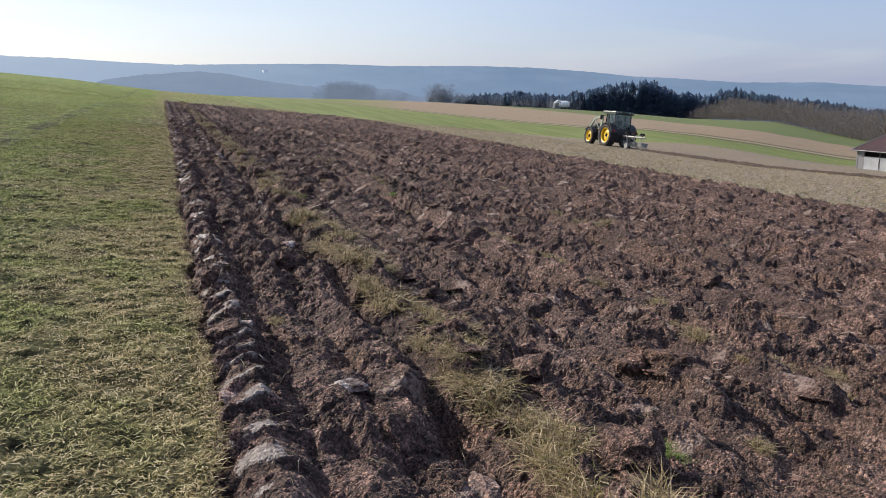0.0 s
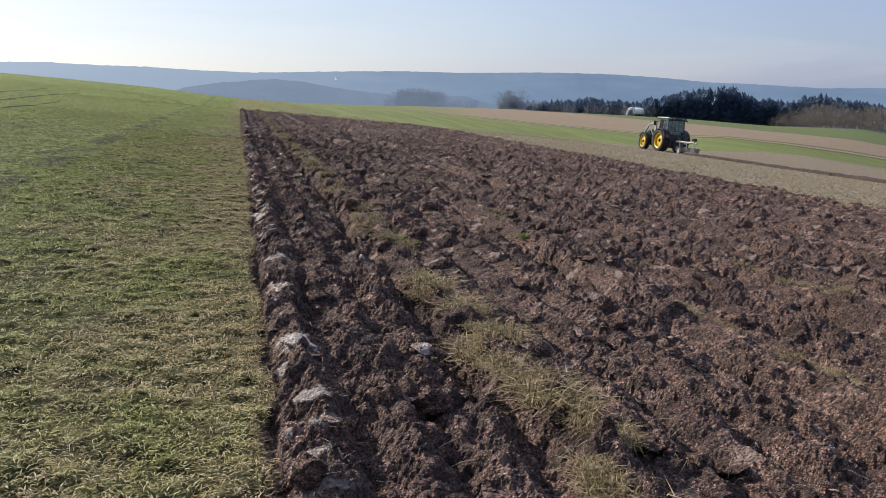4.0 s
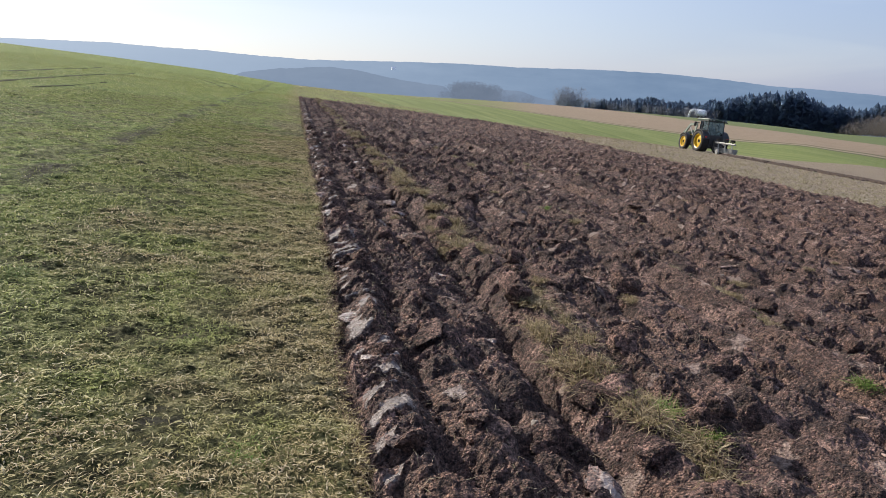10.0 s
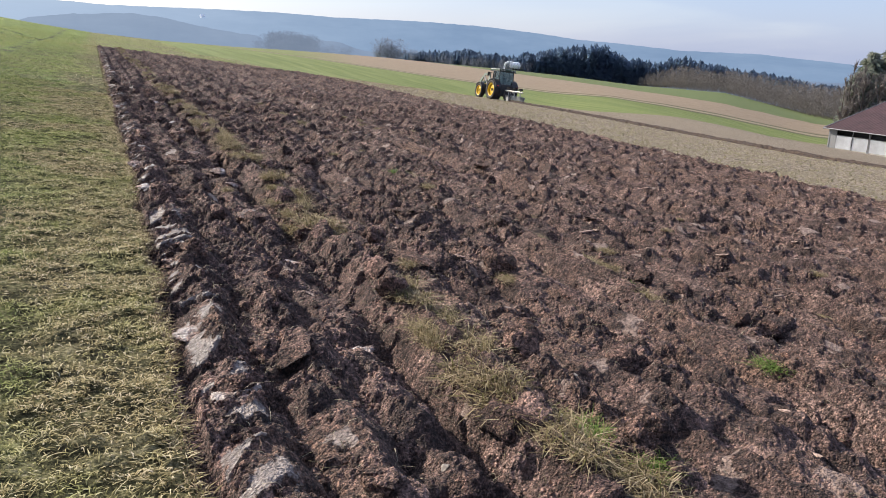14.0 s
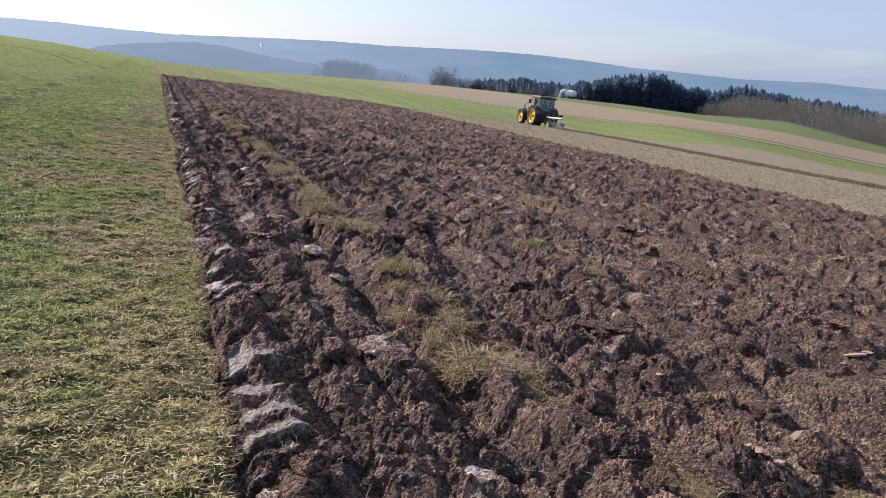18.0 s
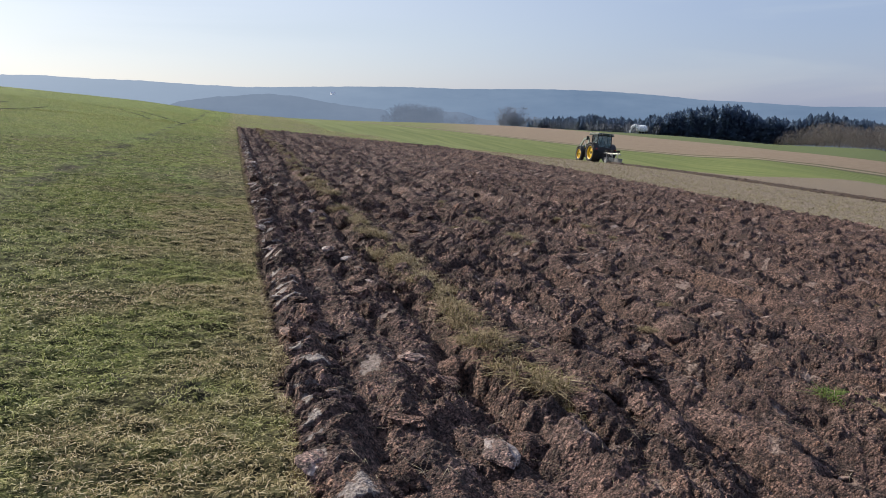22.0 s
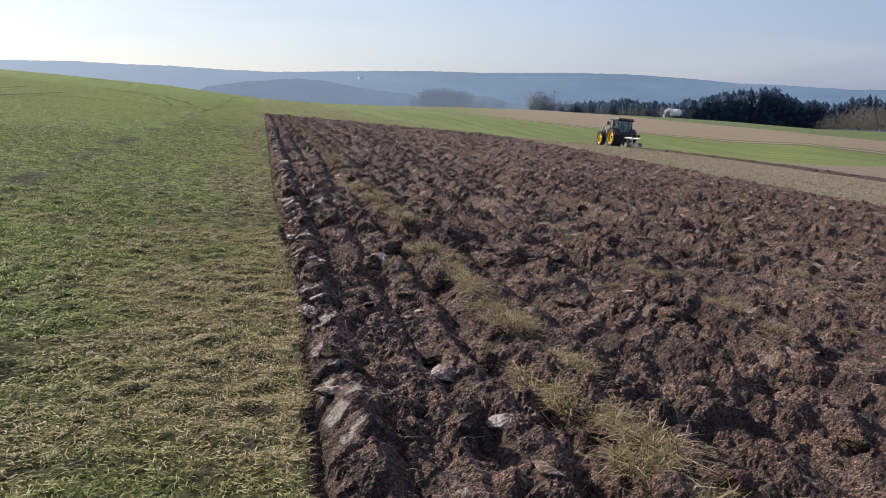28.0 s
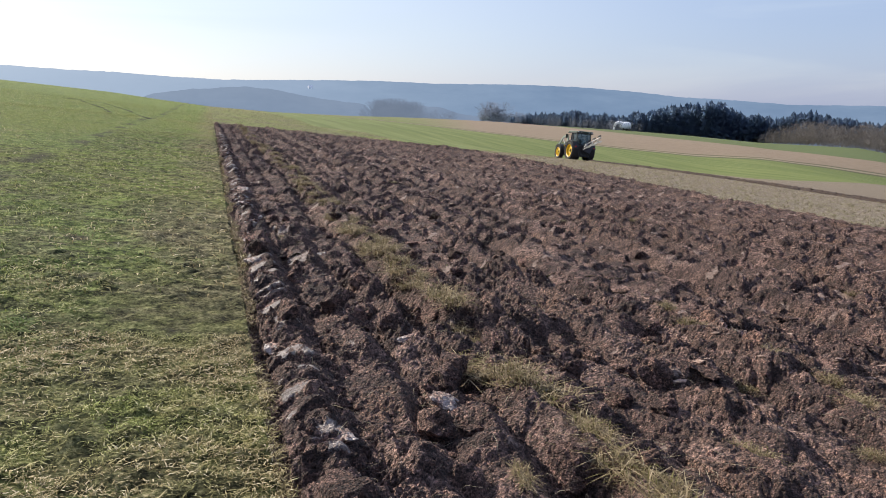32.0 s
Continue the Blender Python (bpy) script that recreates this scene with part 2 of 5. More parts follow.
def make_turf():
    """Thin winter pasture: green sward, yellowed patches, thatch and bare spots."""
    m = Nodes("turf")
    fine = m.noise(34.0, 5, 0.75)
    speck = m.noise(6.5, 4, 0.7)
    mid = m.noise(1.6, 5, 0.65)
    big = m.noise(0.16, 4, 0.6)
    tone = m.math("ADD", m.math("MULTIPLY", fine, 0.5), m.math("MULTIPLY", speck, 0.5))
    # dark ends follow the relief noise: shade between blades put into the colour
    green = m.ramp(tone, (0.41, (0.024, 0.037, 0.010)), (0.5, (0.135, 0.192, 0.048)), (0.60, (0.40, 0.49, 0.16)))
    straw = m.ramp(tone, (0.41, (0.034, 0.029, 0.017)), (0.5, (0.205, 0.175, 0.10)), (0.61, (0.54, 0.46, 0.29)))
    col = m.mix(m.ramp(mid, (0.50, 0.0), (0.66, 0.4)), green, straw)
    edge = m.n.new("ShaderNodeSeparateXYZ")
    m.l.new(m.co, edge.inputs[0])
    near_edge = m.math("ADD", edge.outputs[0], m.math("MULTIPLY", m.noise(0.9, 3), 2.4))
    col = m.mix(m.ramp(m.math("MULTIPLY", near_edge, 0.4), (0.0, 0.0), (0.4, 0.75)), col, straw)
    lush = m.ramp(tone, (0.41, (0.03, 0.046, 0.01)), (0.60, (0.40, 0.465, 0.12)))
    col = m.mix(m.ramp(big, (0.42, 0.0), (0.58, 0.6)), col, lush)
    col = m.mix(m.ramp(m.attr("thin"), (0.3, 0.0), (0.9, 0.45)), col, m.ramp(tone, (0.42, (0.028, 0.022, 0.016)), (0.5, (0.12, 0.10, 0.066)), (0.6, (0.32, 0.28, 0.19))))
    # dead thatch under thick blades, the shade between them painted in
    shaded_litter = m.ramp(tone, (0.40, (0.014, 0.013, 0.006)), (0.49, (0.055, 0.052, 0.022)), (0.55, (0.16, 0.145, 0.07)), (0.62, (0.40, 0.345, 0.20)))
    col = m.mix(m.math("MULTIPLY", m.attr("thick"), 0.6), col, shaded_litter)
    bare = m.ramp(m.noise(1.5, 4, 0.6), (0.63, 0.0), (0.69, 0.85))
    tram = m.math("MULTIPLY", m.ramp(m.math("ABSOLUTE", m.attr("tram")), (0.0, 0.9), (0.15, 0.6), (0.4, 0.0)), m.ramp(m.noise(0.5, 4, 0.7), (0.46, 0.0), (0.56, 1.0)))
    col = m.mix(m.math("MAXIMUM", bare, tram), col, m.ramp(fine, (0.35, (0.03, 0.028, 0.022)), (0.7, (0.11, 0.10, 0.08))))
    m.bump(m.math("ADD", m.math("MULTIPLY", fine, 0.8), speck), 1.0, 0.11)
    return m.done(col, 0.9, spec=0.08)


def make_fields():
    """The fields across the slope: stubble, young green corn, bare tan soil, grass under the wood."""
    m = Nodes("far_fields")
    fine = m.noise(9.0, 5, 0.75)
    mid = m.noise(0.5, 4, 0.6)
    rows = m.noise(1.0, 3, 0.6, stretch=(0.6, 0.03, 1.0))
    stub = m.ramp(fine, (0.40, (0.0558, 0.0436, 0.031)), (0.5, (0.168, 0.135, 0.0945)), (0.60, (0.424, 0.353, 0.265)))
    stub = m.mix(m.ramp(mid, (0.5, 0.0), (0.7, 0.3)), stub, (0.20, 0.185, 0.10))
    bare = m.ramp(fine, (0.3, (0.133, 0.105, 0.0736)), (0.7, (0.247, 0.202, 0.147)))
    green = m.ramp(m.math("ADD", m.math("MULTIPLY", fine, 0.35), m.math("MULTIPLY", rows, 0.65)), (0.3, (0.082, 0.11, 0.028)), (0.5, (0.132, 0.165, 0.047)), (0.7, (0.20, 0.22, 0.08)))
    tan = m.ramp(m.math("ADD", m.math("MULTIPLY", fine, 0.4), m.math("MULTIPLY", mid, 0.6)), (0.3, (0.175, 0.133, 0.088)), (0.7, (0.282, 0.217, 0.152)))
    upper = m.ramp(mid, (0.3, (0.08, 0.11, 0.036)), (0.7, (0.125, 0.15, 0.058)))
    col = m.mix(m.ramp(m.attr("soil"), (0.48, 0.0), (0.52, 0.55)), stub, bare)
    col = m.mix(m.ramp(m.attr("green"), (0.49, 0.0), (0.51, 1.0)), col, green)
    worn = m.math("MULTIPLY", m.ramp(m.attr("tan"), (0.49, 0.0), (0.51, 1.0)), m.ramp(m.attr("sown"), (0.2, 0.15), (0.8, 1.0)))
    col = m.mix(worn, col, tan)
    col = m.mix(m.ramp(m.attr("upper"), (0.49, 0.0), (0.51, 1.0)), col, upper)
    off = m.math("ABSOLUTE", m.attr("track"))
    bed = m.ramp(off, (0.0, (0.25, 0.205, 0.14)), (0.14, (0.25, 0.205, 0.14)), (0.22, (0.08, 0.07, 0.04)), (0.55, (0.09, 0.085, 0.042)))
    col = m.mix(m.ramp(off, (0.35, 0.88), (0.62, 0.0)), col, bed)
    m.bump(m.math("ADD", fine, mid), 0.6, 0.06)
    return m.done(col, 0.92, spec=0.2)


def make_plain(name, colour, rough=0.6, metal=0.0, scale=6.0, amount=0.25, relief=0.1, spec=0.5):
    m = Nodes(name)
    f = m.noise(scale, 5, 0.65, local=True)
    lo = tuple(c * (1 - amount) for c in colour)
    hi = tuple(min(1.0, c * (1 + amount)) for c in colour)
    if relief:
        m.bump(m.noise(scale * 8, 3, 0.6, local=True), relief, 0.01)
    return m.done(m.ramp(f, (0.3, lo), (0.7, hi)), rough, metal, spec)


def translucent(m, col, rough, share):
    mat = m.done(col, rough, spec=0.12)
    tr = m.n.new("ShaderNodeBsdfTranslucent")
    m.l.new(col, tr.inputs[0])
    mx = m.n.new("ShaderNodeMixShader")
    mx.inputs[0].default_value = share
    m.l.new(m.bsdf.outputs[0], mx.inputs[1])
    m.l.new(tr.outputs[0], mx.inputs[2])
    m.l.new(mx.outputs[0], m.n["Material Output"].inputs[0])
    return mat


def make_blades(name, *cols, rough=0.7, share=0.3):
    m = Nodes(name)
    col = m.ramp(m.island(), *[(i / max(1, len(cols) - 1), c) for i, c in enumerate(cols)])
    return translucent(m, col, rough, share)


def make_pasture():
    """Blades that turn from green to straw in patches, and all yellower by the furrow."""
    m = Nodes("grass_blades")
    r = m.island()
    green = m.ramp(r, (0.0, (0.05, 0.066, 0.015)), (0.4, (0.18, 0.22, 0.053)), (0.75, (0.38, 0.42, 0.13)), (1.0, (0.66, 0.61, 0.36)))
    straw = m.ramp(r, (0.0, (0.075, 0.06, 0.028)), (0.35, (0.285, 0.235, 0.112)), (0.75, (0.51, 0.43, 0.235)), (1.0, (0.74, 0.645, 0.45)))
    lush = m.ramp(r, (0.0, (0.07, 0.10, 0.024)), (1.0, (0.36, 0.41, 0.13)))
    edge = m.n.new("ShaderNodeSeparateXYZ")
    m.l.new(m.co, edge.inputs[0])
    dry = m.math("ADD", m.noise(0.8, 4, 0.65), m.math("MULTIPLY", m.ramp(m.math("MULTIPLY_ADD", edge.outputs[0], 0.22), (0.0, 0.0), (0.5, 1.0)), 0.22))
    col = m.mix(m.ramp(dry, (0.53, 0.0), (0.70, 1.0)), green, straw)
    col = m.mix(m.ramp(m.noise(0.5, 3), (0.58, 0.0), (0.66, 0.7)), col, lush)
    return translucent(m, col, 0.65, 0.3)


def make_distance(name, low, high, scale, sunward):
    """A far hillside with haze painted into its glow, brighter towards the sun."""
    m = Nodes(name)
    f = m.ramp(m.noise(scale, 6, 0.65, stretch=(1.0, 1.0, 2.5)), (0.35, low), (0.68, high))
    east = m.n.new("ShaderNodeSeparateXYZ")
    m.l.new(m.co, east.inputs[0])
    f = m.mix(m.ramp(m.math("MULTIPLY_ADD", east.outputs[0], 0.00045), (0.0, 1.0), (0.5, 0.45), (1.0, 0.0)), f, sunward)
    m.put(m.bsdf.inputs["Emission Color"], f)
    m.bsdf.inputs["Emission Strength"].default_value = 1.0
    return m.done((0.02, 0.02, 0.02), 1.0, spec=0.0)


def make_glass():
    """Thin cab glass: mostly clear, with a share of gloss."""
    m = Nodes("cab_glass")
    clear = m.n.new("ShaderNodeBsdfTransparent")
    clear.inputs[0].default_value = (0.32, 0.37, 0.4, 1)
    mx = m.n.new("ShaderNodeMixShader")
    mx.inputs[0].default_value = 0.16
    mat = m.done((0.6, 0.7, 0.72), 0.05, 1.0)
    m.l.new(clear.outputs[0], mx.inputs[1])
    m.l.new(m.bsdf.outputs[0], mx.inputs[2])
    m.l.new(mx.outputs[0], m.n["Material Output"].inputs[0])
    return mat


MOIST, FLAKE = make_moist(), make_flake()
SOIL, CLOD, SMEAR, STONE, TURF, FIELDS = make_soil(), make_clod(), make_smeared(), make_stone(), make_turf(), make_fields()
BLADE = make_pasture()
TUFT = make_blades("tuft_blades", (0.04, 0.03, 0.018), (0.21, 0.165, 0.09), (0.50, 0.41, 0.265), (0.12, 0.085, 0.05), (0.14, 0.13, 0.042), (0.34, 0.265, 0.155), (0.075, 0.053, 0.032), share=0.15)
FRESH = make_blades("fresh_blades", (0.06, 0.11, 0.02), (0.12, 0.18, 0.04), (0.24, 0.28, 0.10))
STRAW = make_blades("straw", (0.231, 0.199, 0.122), (0.531, 0.464, 0.336), (0.15, 0.133, 0.0754))
STUBBLE = make_blades("stubble_blades", (0.19, 0.16, 0.10), (0.48, 0.41, 0.285), (0.21, 0.205, 0.09), (0.36, 0.315, 0.205), (0.10, 0.085, 0.055))
# spruce colour blued and lightened by the haze of its distance
HAZED_NEEDLES = make_blades("hazed_spruce_needles", (0.235, 0.305, 0.40), (0.25, 0.32, 0.415), (0.265, 0.335, 0.425), share=0.92)
FIR = make_blades("fir_needles", (0.20, 0.235, 0.20), (0.27, 0.295, 0.245), (0.35, 0.36, 0.31), share=0.6)
# both far twig colours have blue-grey haze mixed in
TWIGS_FAR = make_blades("hazed_far_twigs", (0.224, 0.244, 0.292), (0.264, 0.277, 0.313), (0.244, 0.257, 0.292))
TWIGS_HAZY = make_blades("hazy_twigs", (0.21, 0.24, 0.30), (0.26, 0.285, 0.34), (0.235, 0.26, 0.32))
TWIGS = make_blades("bare_twigs", (0.135, 0.125, 0.125), (0.215, 0.195, 0.18), (0.17, 0.155, 0.145))
RUT = make_plain("rut_earth", (0.036, 0.042, 0.017), 0.95, scale=3.0, amount=0.5, relief=0.5, spec=0.05)
BARK = make_plain("bark", (0.09, 0.07, 0.055), 0.95, relief=0.5)
GREEN_PAINT = make_plain("green_paint", (0.010, 0.034, 0.014), 0.35, scale=3)
YELLOW_PAINT = make_plain("yellow_paint", (0.60, 0.40, 0.02), 0.4, scale=4)
RUBBER = make_plain("rubber", (0.028, 0.026, 0.025), 0.85, relief=0.4)
DARK_STEEL = make_plain("dark_steel", (0.035, 0.035, 0.038), 0.55, 0.3)
PALE_STEEL = make_plain("pale_steel", (0.28, 0.28, 0.265), 0.4, 0.3)
BRIGHT_STEEL = make_plain("worn_steel", (0.38, 0.37, 0.36), 0.28, 0.9)
LOADER_GREY = make_plain("loader_grey", (0.19, 0.23, 0.19), 0.5)
GLASS = make_glass()
LAMP_RED = make_plain("red_lamp", (0.4, 0.02, 0.015), 0.3)
WHITE_SHEET = make_plain("white_curtain", (0.68, 0.71, 0.76), 0.6, scale=0.8, amount=0.12)
GREY_STEEL = make_plain("zinc_steel", (0.22, 0.225, 0.235), 0.5, 0.4)
# near-black for the dimness inside the barn; the solar rails share it
BARN_DARK = make_plain("barn_inside", (0.03, 0.03, 0.032), 0.9)
SOLAR = make_plain("solar_glass", (0.115, 0.122, 0.145), 0.3, scale=0.15, amount=0.15, relief=0.0)
ROOF_RED = make_plain("red_roof_sheet", (0.055, 0.026, 0.028), 0.8, scale=0.4, amount=0.35)
CONCRETE = make_plain("concrete", (0.40, 0.38, 0.35), 0.85)
TANK_WHITE = make_plain("tank_white", (0.85, 0.86, 0.88), 0.35, scale=0.5, amount=0.1)
# haze glow painted onto the two ridges and the far grove
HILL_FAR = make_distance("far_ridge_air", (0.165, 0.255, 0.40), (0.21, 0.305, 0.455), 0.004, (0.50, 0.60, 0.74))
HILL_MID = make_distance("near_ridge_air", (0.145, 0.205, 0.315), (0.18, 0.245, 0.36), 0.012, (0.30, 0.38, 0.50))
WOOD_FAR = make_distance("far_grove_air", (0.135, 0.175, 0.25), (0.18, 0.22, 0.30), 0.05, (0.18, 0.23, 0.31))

# ---- the lie of the land ----
# bearing in degrees, slope from the eye to the field's far edge, and that edge's distance
AZ = (-180, -60, -40, -18.6, -12, -6, -3, 0, 4, 9, 13, 16, 20, 22.4, 28.5, 32.5, 37.5, 43.6, 49.3, 55, 90, 180)
EL = (0.05, 0.085, 0.062, 0.0325, 0.0215, 0.0102, 0.002, -0.005, -0.0105, -0.0148, -0.0172, -0.0194, -0.0228, -0.0257, -0.0313, -0.0356, -0.043, -0.0458, -0.066, -0.072, -0.08, 0.05)
RF = (300, 300, 300, 300, 300, 300, 300, 290, 290, 330, 400, 450, 520, 540, 540, 540, 540, 450, 350, 330, 330, 300)
KNEE_AZ, KNEE_EL = (36, 40, 45, 50, 60, 72, 85, 100, 130), (-0.066, -0.075, -0.092, -0.107, -0.118, -0.1285, -0.133, -0.12, 0.0)


def terrain(x, y):
    """Height of the land, without clods and furrows."""
    x, y = np.asarray(x, float), np.asarray(y, float)
    dx, dy = x, y - 12.0
    r, az = np.hypot(dx, dy) + 1e-6, np.degrees(np.arctan2(dx, dy))

    def near(x, y):
        d = np.clip(y - 65, 0, np.clip(24 + 0.5 * x, 10, 60))
        up, off = np.clip((x - 20) / 14, 0, 1), np.clip((x - 44) / 16, 0, 1)
        brow = 0.8 * np.clip((40 - y) / 24, 0, 1) * up * up * (3 - 2 * up) * (1 - off * off * (3 - 2 * off))
        return -0.044 - 0.11 * x + 0.003 * y - 0.00045 * d * d + brow
    el, rf = np.interp(az, AZ, EL), np.interp(az, AZ, RF)
    r0 = np.interp(az, (32, 46, 100, 130), (118.0, 82.0, 82.0, 118.0))
    z0 = near(dx / r * r0, 12 + dy / r * r0)
    zf = 1.68 + el * rf
    zk = z0 + (zf - z0) * (160.0 - r0) / (rf - r0)
    zk = zk + (1.68 + np.interp(az, KNEE_AZ, KNEE_EL) * 160.0 - zk) * np.interp(az, (30, 38, 100, 130), (0, 1, 1, 0))
    far = np.where(r < 160, z0 + (zk - z0) * (r - r0) / (160.0 - r0), zk + (zf - zk) * (r - 160.0) / (rf - 160.0))
    beyond = zf - 0.075 * (r - rf) + 0.9
    k = 3.0
    far = -np.log(np.exp(-np.clip((far - zf) / k, -30, 30)) + np.exp(-np.clip((beyond - zf) / k, -30, 30))) * k + zf + 0.3
    far = np.maximum(far, -150.0)
    w = np.clip((r - r0 * 0.82) / (r0 * 0.36), 0, 1)
    w = w * w * (3 - 2 * w)
    return near(x, y) * (1 - w) + far * w


# ---- building helpers ----
def link(name, bm, material, parent=None, label="", smooth=False):
    me = bpy.data.meshes.new(name)
    bm.normal_update()
    bm.to_mesh(me)
    bm.free()
    me.materials.append(material)
    if smooth:
        me.shade_smooth()
    ob = new(name, me)
    if parent:
        ob.parent = parent
    return tagged(ob, label)


def part(name, bm, material, parent, label="", smooth=False):
    return link(name, bm, material, parent, label, smooth)


def raw(name, co, faces, material, parent=None, smooth=False):
    """A mesh from numpy arrays: co (n, 3), faces (m, 3 or 4)."""
    me = bpy.data.meshes.new(name)
    k = faces.shape[1]
    me.vertices.add(len(co))
    me.vertices.foreach_set("co", np.ascontiguousarray(co, dtype=np.float32).ravel())
    me.loops.add(faces.size)
    me.loops.foreach_set("vertex_index", np.ascontiguousarray(faces, dtype=np.int32).ravel())
    me.polygons.add(len(faces))
    me.polygons.foreach_set("loop_start", np.arange(0, faces.size, k, dtype=np.int32))
    me.polygons.foreach_set("use_smooth", np.full(len(faces), smooth))
    me.update(calc_edges=True)
    me.materials.append(material)
    ob = new(name, me)
    if parent:
        ob.parent = parent
    return ob


def box(bm, x0, x1, y0, y1, z0, z1, bevel=0.0, turn=None):
    m = Matrix.Translation(((x0 + x1) / 2, (y0 + y1) / 2, (z0 + z1) / 2)) @ Matrix.Diagonal((x1 - x0, y1 - y0, z1 - z0, 1))
    v = bmesh.ops.create_cube(bm, size=1, matrix=(turn or Matrix()) @ m)["verts"]
    if bevel:
        e = list({e for a in v for e in a.link_edges})
        bmesh.ops.bevel(bm, geom=e, offset=bevel, segments=2, affect="EDGES", profile=0.5)
    return bm


def tube(bm, a, b, r0, r1=None, sides=10):
    a, b = Vector(a), Vector(b)
    m = Matrix.Translation((a + b) / 2) @ (b - a).to_track_quat("Z", "Y").to_matrix().to_4x4()
    bmesh.ops.create_cone(bm, cap_ends=True, segments=sides, radius1=r0, radius2=r0 if r1 is None else r1, depth=(b - a).length, matrix=m)
    return bm


def lathe(bm, profile, sides=32, axis="X"):
    """Turns (radius, along) points about an axis."""
    rings = []
    for r, h in profile:
        ring = []
        for i in range(sides):
            a = 2 * math.pi * i / sides
            p = (h, r * math.cos(a), r * math.sin(a)) if axis == "X" else (r * math.cos(a), r * math.sin(a), h)
            ring.append(bm.verts.new(p))
        rings.append(ring)
    for p, q in zip(rings, rings[1:]):
        for i in range(sides):
            j = (i + 1) % sides
            bm.faces.new((p[i], p[j], q[j], q[i]))
    return bm


def prism(bm, outline, x0, x1):
    """A side view (y, z) drawn out from x0 to x1."""
    a = [bm.verts.new((x0, y, z)) for y, z in outline]
    b = [bm.verts.new((x1, y, z)) for y, z in outline]
    bm.faces.new(a)
    bm.faces.new(b[::-1])
    for i in range(len(a)):
        j = (i + 1) % len(a)
        bm.faces.new((a[j], a[i], b[i], b[j]))
    bmesh.ops.recalc_face_normals(bm, faces=bm.faces)
    return bm


def hashed(i, j, seed=0):
    n = (np.asarray(i).astype(np.int64) * 374761393 + np.asarray(j).astype(np.int64) * 668265263 + seed * 1442695041) & 0x7FFFFFFF
    n = ((n ^ (n >> 13)) * 1274126177) & 0x7FFFFFFF
    n = ((n ^ (n >> 16)) * 974634777) & 0x7FFFFFFF
    return ((n ^ (n >> 15)) & 0xFFFFFF) / 16777216.0


def value_noise(x, y, seed=0):
    i, j = np.floor(x), np.floor(y)
    u, v = x - i, y - j
    u, v = u * u * (3 - 2 * u), v * v * (3 - 2 * v)
    a, b, c, d = hashed(i, j, seed), hashed(i + 1, j, seed), hashed(i, j + 1, seed), hashed(i + 1, j + 1, seed)
    return (a * (1 - u) + b * u) * (1 - v) + (c * (1 - u) + d * u) * v


def fbm(x, y, octaves=4, seed=0, gain=0.5):
    s, k, t = 0.0, 1.0, 0.0
    for o in range(octaves):
        s, t = s + k * value_noise(x * 2 ** o + 17.3 * o, y * 2 ** o - 9.1 * o, seed + o), t + k
        k *= gain
    return s / t


def smooth_step(lo, hi, v):
    k = np.clip((v - lo) / (hi - lo), 0, 1)
    return k * k * (3 - 2 * k)


def cells(x, y, seed=0):
    """Distance to the nearest scattered point, that point's own random number, the way to it, the gap to the next."""
    i, j = np.floor(x), np.floor(y)
    second = np.full(np.shape(x), 9.0)
    best, who, ox, oy = np.full(np.shape(x), 9.0), np.zeros(np.shape(x)), np.zeros(np.shape(x)), np.zeros(np.shape(x))
    for a in (-1, 0, 1):
        for b in (-1, 0, 1):
            px, py = i + a + hashed(i + a, j + b, seed), j + b + hashed(i + a, j + b, seed + 1)
            d = np.hypot(x - px, y - py)
            near = d < best
            second = np.where(near, best, np.minimum(second, d))
            best = np.where(near, d, best)
            who = np.where(near, hashed(i + a, j + b, seed + 2), who)
            ox, oy = np.where(near, x - px, ox), np.where(near, y - py, oy)
    return best, who, ox, oy, second - best


# ---- the ploughed land ----
EDGE, FAR_EDGE, END = 0.10, 18.5, 86.0
PITCH, PASS = 0.44, 2.2


def domes(x, y, sx, sy, seed):
    """Rounded lumps of uneven size with crevices between them, 0 to 1."""
    d, r, ox, oy, gap = cells(x / sx, y / sy, seed)
    return (0.25 + 0.75 * r) * np.sqrt(np.clip(1.0 - 1.9 * d * d, 0, 1))


def slices(x, y):
    """The furrow slices: which slice, how far across it, how far along its broken piece, and that piece's own number."""
    u = x - EDGE + 0.20 * (fbm(x * 0.9, y * 0.7, 3, 5) - 0.5) * np.clip((x - EDGE) / 0.5, 0.2, 1)
    n, f = np.floor(u / PITCH), (u / PITCH) % 1.0
    long = np.where(n < 1, 0.36, 0.42 + 0.6 * hashed(n, n * 0 + 3, 17))
    v = y + 0.75 * (value_noise(y * 0.95, n * 7.3, 19) - 0.5) + 0.55 * (fbm(x * 2.3, y * 1.7, 4, 23, 0.55) - 0.5) - 0.45 * (f - 0.5) * PITCH * np.where(n < 1, 0.5, 2.4 * (hashed(n, n * 0 + 2, 18) - 0.25))
    p = v / long + hashed(n, n * 0 + 1, 29)
    k = np.floor(p)
    return n, f, p - k, hashed(n, k, 31), hashed(n, k, 37)


